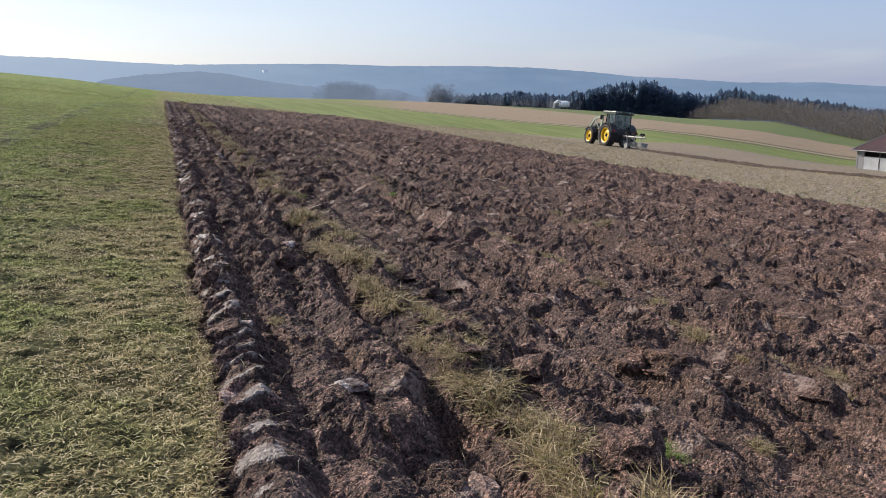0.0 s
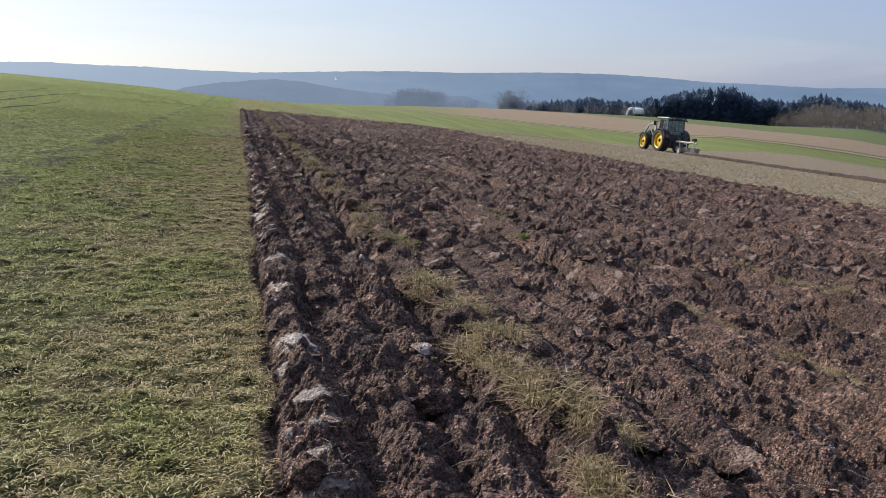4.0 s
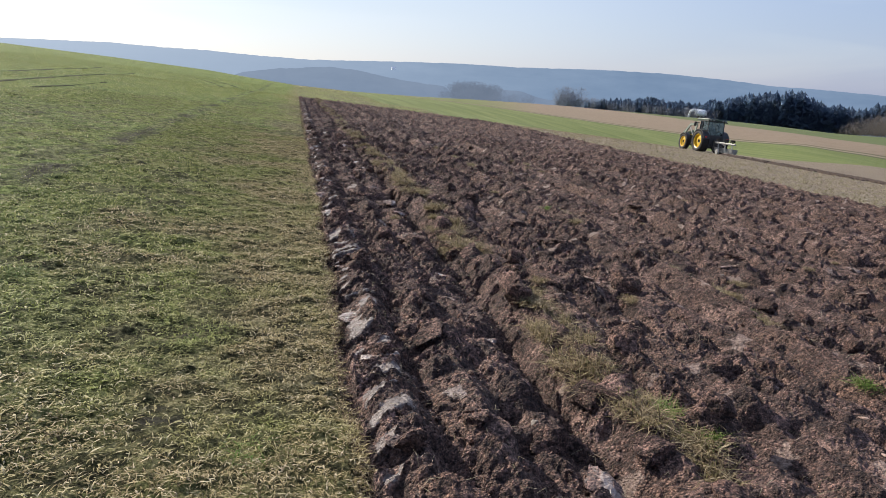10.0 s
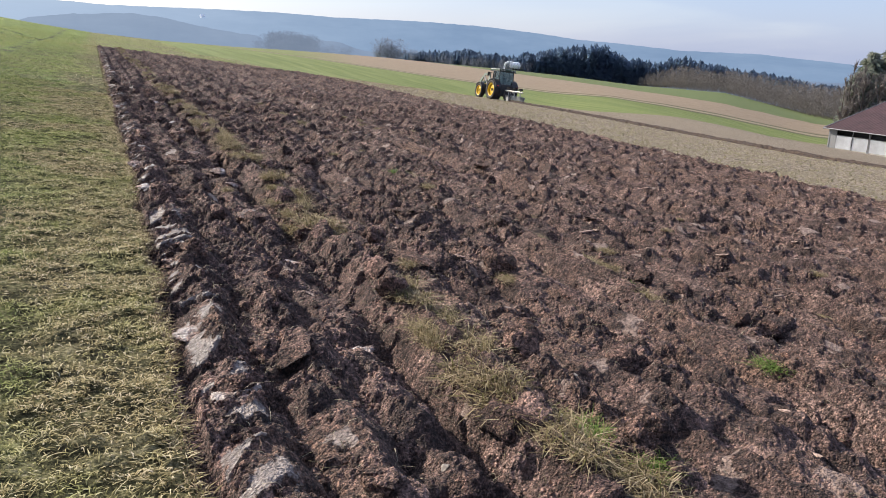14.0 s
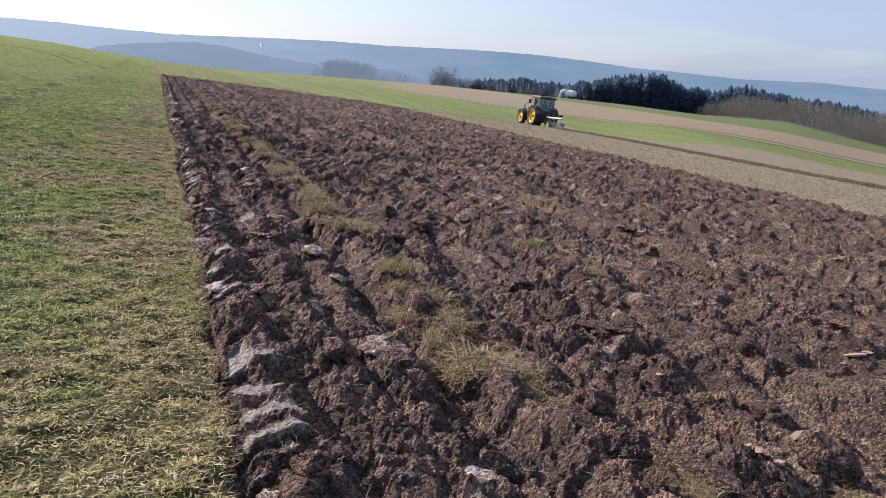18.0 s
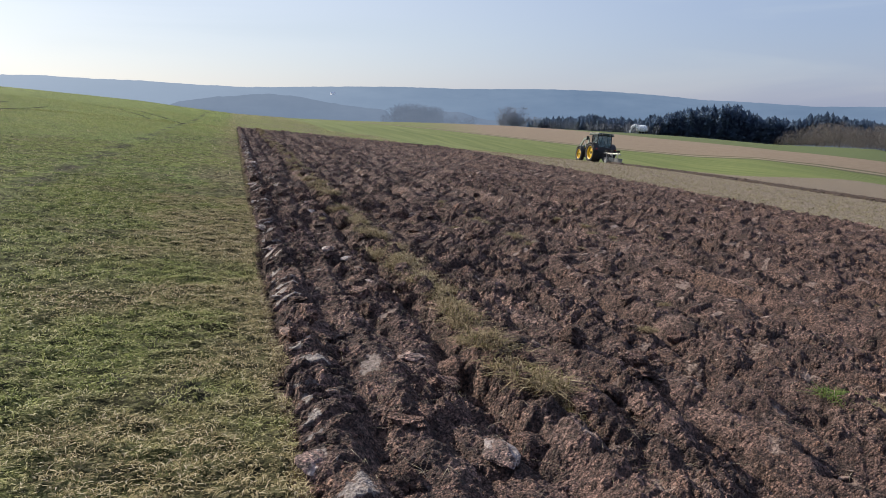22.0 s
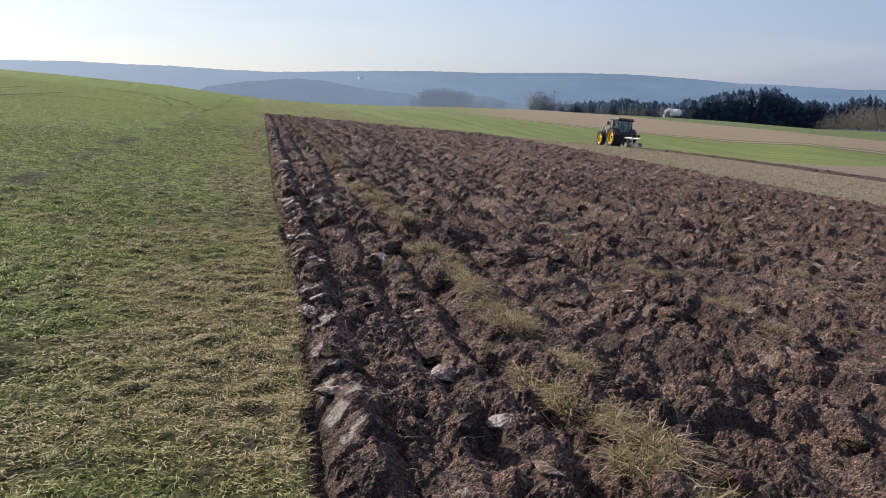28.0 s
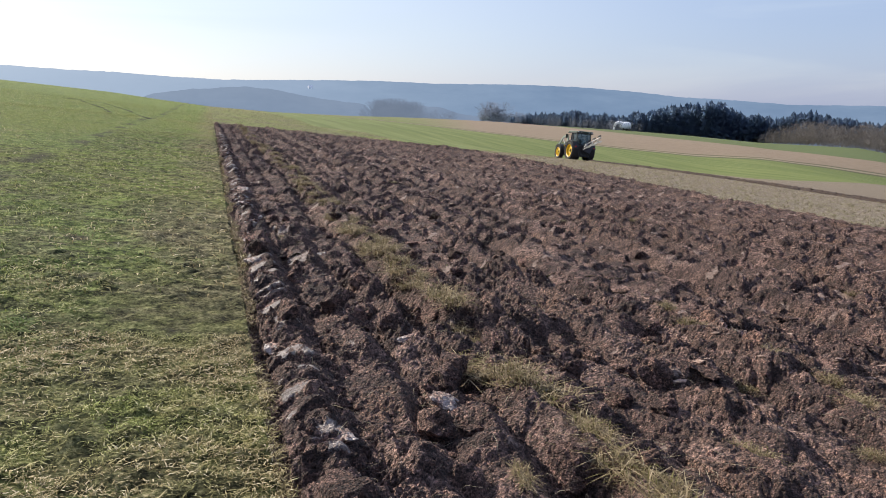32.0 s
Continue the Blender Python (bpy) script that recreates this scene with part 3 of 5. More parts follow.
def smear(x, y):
    """Where the share has left a smooth face, its glint painted pale: on the crests of the slice along the turf, seldom
    further in.
    """
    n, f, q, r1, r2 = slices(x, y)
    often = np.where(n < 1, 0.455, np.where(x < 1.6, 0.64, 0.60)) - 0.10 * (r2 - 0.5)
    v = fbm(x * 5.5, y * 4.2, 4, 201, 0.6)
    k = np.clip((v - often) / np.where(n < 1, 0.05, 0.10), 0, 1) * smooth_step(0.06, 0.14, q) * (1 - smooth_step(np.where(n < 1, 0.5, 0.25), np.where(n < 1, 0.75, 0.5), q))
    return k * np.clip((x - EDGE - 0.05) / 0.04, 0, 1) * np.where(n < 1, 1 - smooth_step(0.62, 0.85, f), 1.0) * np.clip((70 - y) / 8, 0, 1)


def furrows(x, y, step=0.02):
    """Height of the turned soil over the lie of the land; a coarse step leaves out what it could not show."""
    s = 1.0 - 0.75 * smear(x, y)
    n, f, q, r1, r2 = slices(x, y)
    bold = 1.0 + min(0.7, max(0.0, step - 0.022) * 14.0)
    # each slice is thrown over to the right: a long back, then a drop
    slab = np.where(f < 0.62, (f / 0.62) ** 0.8, np.clip((1 - f) / 0.38, 0, 1))
    h = np.where(n < 2, 0.095, 0.12) * slab * (0.5 + 0.9 * value_noise(n * 7.1, y * 0.9 + n * 3.7, 11)) - 0.055
    # and is broken across: a steep face, then a back that falls away
    rise = np.where(n < 1, 0.015 + 0.08 * r1, 0.014 + 0.085 * r1 * r1)
    h = h + bold * rise * (smooth_step(0.0, np.where(n < 1, 0.16, 0.20), q) * (1.0 - 0.95 * q) - 0.4)
    h = h + 0.10 * (r2 - 0.5) * (f - 0.5)
    # each pass of the plough leaves a deeper gap with holes, then a line of turf
    w = (x - EDGE) % PASS
    ipass = np.floor((x - EDGE) / PASS)
    h = h - 0.11 * np.exp(-((w - 1.22) / 0.14) ** 2) * (0.25 + 1.1 * smooth_step(0.45, 0.75, value_noise(ipass * 5.0, y * 1.5, 21)))
    h = h + 0.055 * np.exp(-((w - 1.68) / 0.2) ** 2)
    h = h - 0.09 * smooth_step(0.66, 0.80, fbm(x * 1.9, y * 1.5, 2, 25)) * np.clip((x - 0.7) / 0.3, 0, 1)
    # clods on clods
    wx, wy = x + 0.10 * (fbm(x * 6, y * 6, 3, 131) - 0.5), y + 0.10 * (fbm(x * 6, y * 6, 3, 141) - 0.5)
    loose = 0.5 + 0.9 * smooth_step(0.40, 0.58, fbm(x * 1.6, y * 1.1, 3, 151))
    for size, rise, seed in ((0.28, 0.052, 161), (0.15, 0.056, 163), (0.085, 0.042, 165), (0.046, 0.024, 167)):
        fade = max(0.0, min(1.0, 1.8 - 2.4 * step / size))
        if fade > 0:
            h = h + bold * fade * rise * loose * s * (domes(wx, wy, size, size * 1.35, seed) - 0.35)
    h = h + 0.09 * (fbm(x * 1.3, y * 1.1, 3, 81) - 0.5) + 0.06 * (fbm(x * 12, y * 8, 4, 91, 0.7) - 0.5) * s
    # crumbs as small as the sheet can carry
    h = h + 0.42 * step * (hashed(np.floor(x / step * 1.01), np.floor(y / step * 1.01), 401) - 0.5) * s
    # the slice along the turf stands proud of it, with an open furrow between
    h = h + 0.05 * np.exp(-((x - EDGE - 0.24) / 0.16) ** 2)
    h = h - 0.035 * np.exp(-((x - EDGE - 0.02) / 0.05) ** 2) * (0.45 + 0.8 * value_noise(x * 0, y * 1.7, 95))
    return h + 0.005


def sheet(x0, x1, y0, y1, dx, dy):
    xs, ys = np.linspace(x0, x1, int(round((x1 - x0) / dx)) + 1), np.linspace(y0, y1, int(round((y1 - y0) / dy)) + 1)
    gx, gy = np.meshgrid(xs, ys)
    nx, ny = len(xs), len(ys)
    k = np.arange(nx * ny).reshape(ny, nx)
    f = np.stack([k[:-1, :-1], k[:-1, 1:], k[1:, 1:], k[1:, :-1]], -1).reshape(-1, 4)
    return gx.ravel(), gy.ravel(), f


def build_ploughed():
    low = EDGE - 0.15
    patches = [(low, 2.7, 1.8, 32, 0.018, 0.020), (2.7, 5.5, 1.8, 34, 0.0225, 0.0245), (5.5, 10.7, 1.8, 44, 0.034, 0.039), (low, 2.7, 32, 34, 0.025, 0.027),
               (4.7, 5.5, 34, 44, 0.05, 0.075), (low, 4.7, 34, 60, 0.05, 0.075),
               (EDGE, 4.7, 60, END, 0.08, 0.11), (4.7, FAR_EDGE, 44, END, 0.10, 0.11), (10.7, FAR_EDGE, -8, 44, 0.06, 0.066),
               (EDGE, 10.7, -8, 1.8, 0.1, 0.1)]
    co, faces, base = [], [], 0
    for p in patches:
        x, y, f = sheet(*p)
        ragged = 0.35 * (fbm(y * 0.9, y * 0 + 3, 3, 7) - 0.5)
        z = terrain(x, y) + furrows(x, y, max(p[4], p[5]))
        x = np.where(x > FAR_EDGE - 0.01, x + ragged, x)
        y = np.where(y > END - 0.01, y + 1.2 * (fbm(x * 0.5, x * 0, 3, 9) - 0.5), y)
        z = np.where((x > FAR_EDGE - 0.05) | (y > END - 0.4) | (y < -7.9), z - 0.06, z)
        z = np.where(x < EDGE + 0.03, terrain(x, y) - 0.05 + 0.5 * np.clip(furrows(x, y) + 0.02, -0.1, 0.06), z)
        co.append(np.stack([x, y, z], 1))
        faces.append(f + base)
        base += len(x)
    co = np.concatenate(co)
    ob = raw("ploughed_soil", co, np.concatenate(faces), SOIL)
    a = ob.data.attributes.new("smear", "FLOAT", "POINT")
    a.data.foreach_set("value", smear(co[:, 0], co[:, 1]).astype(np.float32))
    return tagged(ob, "freshly ploughed brown soil in broken furrow slices", "soil", kind="stuff")


def build_land():
    """One sheet from underfoot to the valley; its cover is told by distances stored on its points."""
    def graded(lo, hi, mid, fine, grow):
        out, step, p = [mid], fine, mid
        while p < hi:
            step = max(fine, fine + (abs(p - mid)) * grow)
            p += step
            out.append(p)
        p = mid
        while p > lo:
            step = max(fine, fine + (abs(p - mid)) * grow)
            p -= step
            out.append(p)
        return np.array(sorted(out))
    xs = np.unique(np.concatenate([graded(-1600, 2200, -2.0, 0.45, 0.045), [EDGE, EDGE + 0.03, FAR_EDGE - 0.3, FAR_EDGE - 0.6, -0.2, -0.12, -0.5]]))
    ys = np.unique(np.concatenate([graded(-900, 2600, 14.0, 0.5, 0.034), [END - 0.3, END - 0.8]]))
    gx, gy = np.meshgrid(xs, ys)
    nx, ny = len(xs), len(ys)
    x, y = gx.ravel(), gy.ravel()
    z = terrain(x, y) + 0.03 * (fbm(x * 0.7, y * 0.7, 3, 3) - 0.5)
    inside = (x > np.where((y > 1.6) & (y < 59), -0.15, EDGE + 0.01)) & (x < FAR_EDGE - 0.4) & (y < END - 0.5) & (y > -9)
    z = np.where(inside, z - 0.45, z)
    k = np.arange(nx * ny).reshape(ny, nx)
    f = np.stack([k[:-1, :-1], k[:-1, 1:], k[1:, 1:], k[1:, :-1]], -1).reshape(-1, 4)
    ob = raw("ground", np.stack([x, y, z], 1), f, TURF, smooth=True)
    ob.data.materials.append(FIELDS)
    cx, cy = x[f].mean(1), y[f].mean(1)
    ob.data.polygons.foreach_set("material_index", ((cx > FAR_EDGE - 0.5) | ((cy > 120) & (cx > 12))).astype(np.int32))

    def store(name, values):
        a = ob.data.attributes.new(name, "FLOAT", "POINT")
        a.data.foreach_set("value", np.ascontiguousarray(values, dtype=np.float32))
    bearing, reach = np.degrees(np.arctan2(x, y - 12)), np.hypot(x, y - 12)
    yt = np.interp(x, (0, 20, 34, 55, 72, 90, 110, 130, 152, 185, 300), (300, 262, 225, 192, 176, 160, 153, 149, 140, 130, 110))
    head = np.minimum(84 + np.clip(x - 18.5, -6, 60) * 1.25, np.interp(x, (38, 52, 70, 90, 120), (108.5, 105, 98, 103, 122)))
    store("soil", np.clip(0.5 + (x - 37.2) * 0.2, 0, 1))
    store("green", np.clip(0.5 + (y - head) * 0.1, 0, 1))
    store("tan", np.clip(0.5 + (y - yt) * 0.1, 0, 1))
    store("sown", np.clip(0.5 + (bearing - 15.5) * 0.12, 0, 1))
    crest = np.where((bearing > 13) & (bearing < 60), reach - np.interp(bearing, AZ, RF) + np.interp(bearing, (13, 20, 26, 32), (14, 22, 30, 40)), -99)
    store("upper", np.clip(0.5 + np.maximum(crest, x - np.interp(y, (130, 150, 190, 200, 260, 320, 410, 560), (290, 235, 196, 180, 173, 168, 176, 200))) * 0.1, 0, 1))
    store("track", np.clip((y - yt) / 15.0, -3, 3))
    store("tram", np.clip(x + 3.5 + 0.006 * (y - 30), -3, 3))
    return tagged(ob, "sloping farmland with winter pasture, stubble and bare fields", "ground", kind="structure")


# wheel ruts in the pasture: their way by y, and the x at each
RUTS = [((44, 60, 77, 97), (-13.6, -15.3, -17.6, -20.0)), ((34, 41, 58, 69, 92), (-10.8, -11.2, -12.8, -13.7, -15.7)), ((40, 46, 55), (-9.7, -9.7, -10.3)), ((76, 80, 95, 113, 120), (-3.6, -4.1, -6.4, -10.4, -15.5)),
        ((84, 95, 113, 122), (-6.6, -8.4, -12.6, -18.5))]


def rut_gap(x, y):
    """How far a place lies from the nearest wheel rut."""
    best = np.full(np.shape(x), 9.0)
    for ys, xs in RUTS:
        best = np.where((y > ys[0]) & (y < ys[-1]), np.minimum(best, np.abs(x - np.interp(y, ys, xs))), best)
    return best


def build_ruts():
    for ys, xs in RUTS:
        y = np.arange(ys[0], ys[-1], 0.6)
        x = np.interp(y, ys, xs) + 0.12 * (fbm(y * 0.6, y * 0, 3, 191) - 0.5)
        half = 0.17 * smooth_step(0.3, 0.5, value_noise(y * 0.45, y * 0 + xs[0], 193)) * np.where(len(ys) == 3, 0.7, 1.0)
        co = np.concatenate([np.stack([x + k * half, y, terrain(x + k * half, y) + z], 1) for k, z in ((-1.0, -0.02), (-0.6, 0.022), (0.6, 0.022), (1.0, -0.02))])
        k = np.arange(4 * len(y)).reshape(4, len(y))
        f = np.stack([k[:-1, :-1], k[1:, :-1], k[1:, 1:], k[:-1, 1:]], -1).reshape(-1, 4)
        tagged(raw("wheel_rut", co, f, RUT), "dark wheel rut pressed into the pasture", "rut", "wheel ruts", kind="structure")


def tussocks(x, y):
    """Humps and hollows of the sward."""
    d, r, ox, oy, gap = cells(x / 0.17 + 0.5 * fbm(x * 6, y * 6, 2, 102), y / 0.15, 101)
    k = np.clip(1.0 - 1.3 * d, 0, 1)
    return 0.042 * r * k + 0.035 * (fbm(x * 3.2, y * 3.2, 3, 103) - 0.5) + 0.02 * (fbm(x * 22, y * 22, 2, 104) - 0.5)


def build_turf():
    co, faces, base = [], [], 0
    for p in ((-3.4, EDGE, 1.6, 34, 0.05, 0.055), (-9.0, -3.4, 3.0, 46, 0.11, 0.12), (-3.4, EDGE, 34, 60, 0.07, 0.12)):
        x, y, f = sheet(*p)
        rim = np.clip(np.minimum(np.minimum(x - p[0], y - p[2]), p[3] - y) / 0.3, 0, 1) if p[0] < -4 else np.clip(np.minimum(y - p[2], p[3] - y) / 0.3, 0, 1)
        z = terrain(x, y) + 0.03 * (fbm(x * 0.7, y * 0.7, 3, 3) - 0.5) + 0.012 + tussocks(x, y) * rim
        z = np.where(x > EDGE - 0.02, z - 0.11, z)
        x = np.where(x > EDGE - 0.02, x + 0.17 * (fbm(y * 1.7, y * 0, 2, 105) - 0.55), x)
        co.append(np.stack([x, y, z], 1))
        faces.append(f + base)
        base += len(x)
    co = np.concatenate(co)
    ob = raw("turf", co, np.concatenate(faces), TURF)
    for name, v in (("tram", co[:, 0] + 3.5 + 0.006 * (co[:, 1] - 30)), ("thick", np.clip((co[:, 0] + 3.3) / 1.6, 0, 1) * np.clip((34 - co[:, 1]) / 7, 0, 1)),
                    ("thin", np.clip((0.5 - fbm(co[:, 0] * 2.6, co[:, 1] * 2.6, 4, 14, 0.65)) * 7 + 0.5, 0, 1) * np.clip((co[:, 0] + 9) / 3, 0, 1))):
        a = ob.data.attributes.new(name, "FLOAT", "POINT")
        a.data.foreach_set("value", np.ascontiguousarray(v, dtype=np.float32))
    return tagged(ob, "humpy winter turf beside the ploughed land", "turf", kind="stuff")


build_land()
build_turf()
build_ruts()
build_ploughed()


# ---- far hills, woods ----
def ridge(name, dist, table, depth, material, seed, label, rough):
    """A wooded hillside at dist metres: its crest in degrees of bearing and metres of height."""
    az = np.arange(-150, 151, 0.2)
    h = np.interp(az, [a for a, _ in table], [b for _, b in table])
    h = h + rough * (fbm(az * 3.0, az * 0, 4, seed) - 0.5) * 2
    co = []
    for i, (d, s) in enumerate(((0, -0.35), (0.25, 0.35), (0.6, 0.78), (1.0, 1.0), (1.25, 0.9))):
        r = dist + depth * d
        low = -150.0
        z = low + (h - low) * s + (rough * 1.2 * (fbm(az * 1.5, az * 0 + i, 3, seed + i) - 0.5) if i < 3 else 0)
        co.append(np.stack([r * np.sin(np.radians(az)), r * np.cos(np.radians(az)), z], 1))
    n = len(az)
    k = np.arange(n * 5).reshape(5, n)
    f = np.stack([k[:-1, :-1], k[:-1, 1:], k[1:, 1:], k[1:, :-1]], -1).reshape(-1, 4)
    return tagged(raw(name, np.concatenate(co), f, material, smooth=True), label, "hill", kind="structure")


FAR_CREST = [(-150, 80), (-40, 112), (-18, 108), (-12, 107), (-9, 98), (-6, 93), (-3, 82), (1, 72), (5, 73), (8, 74), (12, 72), (16, 64), (22, 62), (26, 54), (30, 38), (33, 20), (36, 12), (40, -4), (45, -6), (50, -24), (51.5, -31), (54, -120), (150, -140)]
MID_CREST = [(-150, -60), (-20, -60), (-6, -12), (-3.6, 14), (-1, 24), (2.5, 30), (4, 26), (5.5, 18), (7.5, 6), (9.6, -2), (10.7, -5), (11.1, -20), (11.8, -18), (12.6, -8), (14.5, -8), (16.2, -12), (17.4, -25), (24, -50), (150, -60)]
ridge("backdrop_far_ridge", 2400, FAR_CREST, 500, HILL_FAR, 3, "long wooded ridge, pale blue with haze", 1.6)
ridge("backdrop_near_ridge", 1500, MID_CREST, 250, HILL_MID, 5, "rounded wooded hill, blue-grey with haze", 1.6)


def on_land(x, y):
    return float(terrain(x, y))


def conifer_arrays(rng, height, radius):
    """Ragged whorls of drooping boughs."""
    co, f = [], []
    layers = 24
    for i in range(layers):
        k = i / layers
        z, r = height * (0.05 + 0.92 * k), radius * (1 - k) ** 0.58 * rng.uniform(0.6, 1.25)
        n = 9 if i < 16 else 6
        for j in range(n):
            a = 2 * math.pi * (j + rng.uniform(-0.5, 0.5)) / n
            rr = r * rng.uniform(0.55, 1.25)
            b = len(co)
            wdt = 0.17 * r + 0.004
            ca, sa = math.cos(a), math.sin(a)
            drop = rng.uniform(0.0, 0.07) * height
            top = z + height * rng.uniform(0.04, 0.08)
            co += [(0, 0, top), (rr * 0.8 * ca - wdt * sa, rr * 0.8 * sa + wdt * ca, z - drop * 1.3), (rr * 1.15 * ca, rr * 1.15 * sa, z - drop * 0.4), (rr * 0.8 * ca + wdt * sa, rr * 0.8 * sa - wdt * ca, z - drop * 1.3)]
            f += [(b, b + 1, b + 2), (b, b + 2, b + 3)]
    return np.array(co), np.array(f)


def bare_arrays(rng, height, radius, twigs=250):
    """A leafless crown: limbs that fork into a haze of thin twigs."""
    co, f = [], []

    def strip(a, b, w):
        d = np.array([rng.uniform(-1, 1), rng.uniform(-1, 1), 0.0])
        d = d / (np.linalg.norm(d) + 1e-6) * w
        n = len(co)
        co.extend([a - d, a + d, b])
        f.append((n, n + 1, n + 2))
    root = np.zeros(3)
    top = np.array([0, 0, height * 0.5])
    strip(root, top * 1.3, height * 0.010)
    for i in range(18):
        a, q = rng.uniform(0, 6.28), rng.uniform(-0.75, 1.0)
        out = radius * math.sqrt(max(0.05, 1 - q * q)) * rng.uniform(0.6, 1.0)
        e = np.array([math.cos(a) * out, math.sin(a) * out, height * (0.58 + 0.40 * q)])
        s = np.array([0, 0, max(0.03, e[2] - 0.75 * out - 0.1 * height) * rng.uniform(0.7, 1.0)])
        strip(s, e, height * 0.005)
        for j in range(twigs // 18):
            p = s + (e - s) * rng.uniform(0.3, 1.0)
            t = p + np.array([rng.gauss(0, 1) * radius * 0.16 + 0.1 * e[0], rng.gauss(0, 1) * radius * 0.16 + 0.1 * e[1], rng.uniform(-0.06, 0.11) * height])
            strip(p, t, height * 0.0115)
    return np.array(co), np.array(f)


def wood(name, maker, spots, material, label, category="wood"):
    co, f, base = [], [], 0
    for x, y, z, s, turn, model in spots:
        c, t = maker[model]
        ca, sa = math.cos(turn), math.sin(turn)
        p = np.stack([c[:, 0] * ca - c[:, 1] * sa, c[:, 0] * sa + c[:, 1] * ca, c[:, 2]], 1) * s + (x, y, z)
        co.append(p)
        f.append(t + base)
        base += len(c)
    return tagged(raw(name, np.concatenate(co), np.concatenate(f), material), label, category, kind="stuff")


def polar(az, r):
    return r * math.sin(radians(az)), 12 + r * math.cos(radians(az))


def build_woods():
    rng = random.Random(4)
    firs = [conifer_arrays(rng, 1.0, rng.uniform(0.25, 0.34)) for _ in range(8)]
    bares = [bare_arrays(rng, 1.0, rng.uniform(0.46, 0.62)) for _ in range(8)]
    top_fir = lambda az: float(np.interp(az, (21, 23, 25, 27, 29, 30, 30.9, 33, 34.5, 36.3, 38.5, 40, 41, 44, 47, 49, 53), (-0.016, -0.013, -0.0105, -0.012, -0.0145, -0.009, -0.0045, -0.001, 0.002, -0.006, -0.015, -0.0115, -0.009, -0.0185, -0.024, -0.031, -0.034)))
    top_bare = lambda az: float(np.interp(az, (37.5, 39, 41, 44, 47, 50, 53, 56), (-0.036, -0.023, -0.0185, -0.021, -0.027, -0.032, -0.030, -0.026)))
    spots = []
    for row in range(3):
        az = 21.0
        while az < 52:
            r = float(np.interp(az, (20, 38, 44, 50, 56), (545, 560, 560, 545, 500))) + row * 11 + rng.uniform(-4, 4)
            x, y = polar(az, r)
            z = on_land(*polar(az, min(r, float(np.interp(az, AZ, RF)) + 5))) - 1.0
            h = (1.68 + top_fir(az) * r - z) * (0.66 + 0.40 * float(fbm(np.float64(az * 2.3), np.float64(row * 0.8), 3, 33, 0.7))) * rng.uniform(0.84, 1.12) * 1.06
            spots.append((x, y, z, h, rng.uniform(0, 6.28), rng.randrange(8)))
            az += rng.uniform(0.10, 0.27)
    wood("spruce_wood", firs, spots, HAZED_NEEDLES, "dark spruce wood, blue with haze, along the top of the fields")
    spots = []
    for row in range(8):
        az = 37.8
        while az < 56:
            r = float(np.interp(az, (37, 39, 44, 50, 56), (540, 515, 440, 335, 300))) + row * 8 + rng.uniform(-4, 4)
            x, y = polar(az, r)
            z = on_land(x, y) - 0.5
            h = (1.68 + top_bare(az) * r - z) * rng.uniform(0.45, 1.03) * (0.55 + 0.45 * min(1, (row + 1) / 3))
            spots.append((x, y, z, h, rng.uniform(0, 6.28), rng.randrange(8)))
            az += rng.uniform(0.2, 0.42)
    wood("bare_wood", bares, spots, TWIGS, "leafless grey-brown broadleaf wood edge")
    spots = []
    for az0, az1, r, s, n in ((21.3, 30.5, 538, 8, 46), (21.0, 25.0, 575, 10, 34)):
        for i in range(n):
            az = az0 + (az1 - az0) * (rng.random() + rng.random()) / 2 if r > 590 else rng.uniform(az0, az1)
            x, y = polar(az, r + rng.uniform(-12, 12))
            z = on_land(*polar(az, min(r, float(np.interp(az, AZ, RF)) + 5))) - (2.5 if r > 560 else 1)
            spots.append((x, y, z, s * rng.uniform(0.6, 1.08), rng.uniform(0, 6.28), rng.randrange(8)))
    clump = []
    for az0, az1, s, n in ((18.8, 20.7, 16.0, 26), (18.4, 22.8, 8.5, 46)):
        for i in range(n):
            az = az0 + (az1 - az0) * (rng.random() + rng.random()) / 2
            x, y = polar(az, 600 + rng.uniform(-14, 14))
            clump.append((x, y, on_land(*polar(az, 525)) - 2.5, s * rng.uniform(0.6, 1.06), rng.uniform(0, 6.28), rng.randrange(8)))
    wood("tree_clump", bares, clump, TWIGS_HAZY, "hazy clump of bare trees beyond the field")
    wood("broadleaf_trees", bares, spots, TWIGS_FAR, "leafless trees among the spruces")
    spots = []
    for az0, az1, r, s, n in ((11.3, 14.6, 900, 22, 60), (11.4, 14.5, 925, 21, 40), (14.6, 17.2, 900, 12, 22), (10.4, 11.4, 930, 12, 10)):
        for i in range(n):
            az = az0 + (az1 - az0) * (i + rng.random()) / n
            x, y = polar(az, r + rng.uniform(-15, 15))
            el = float(np.interp(az, AZ, EL))
            spots.append((x, y, 1.68 + el * r - 5, s * rng.uniform(0.8, 1.1), rng.uniform(0, 6.28), rng.randrange(8)))
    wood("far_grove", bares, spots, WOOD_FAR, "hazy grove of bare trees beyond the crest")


build_woods()

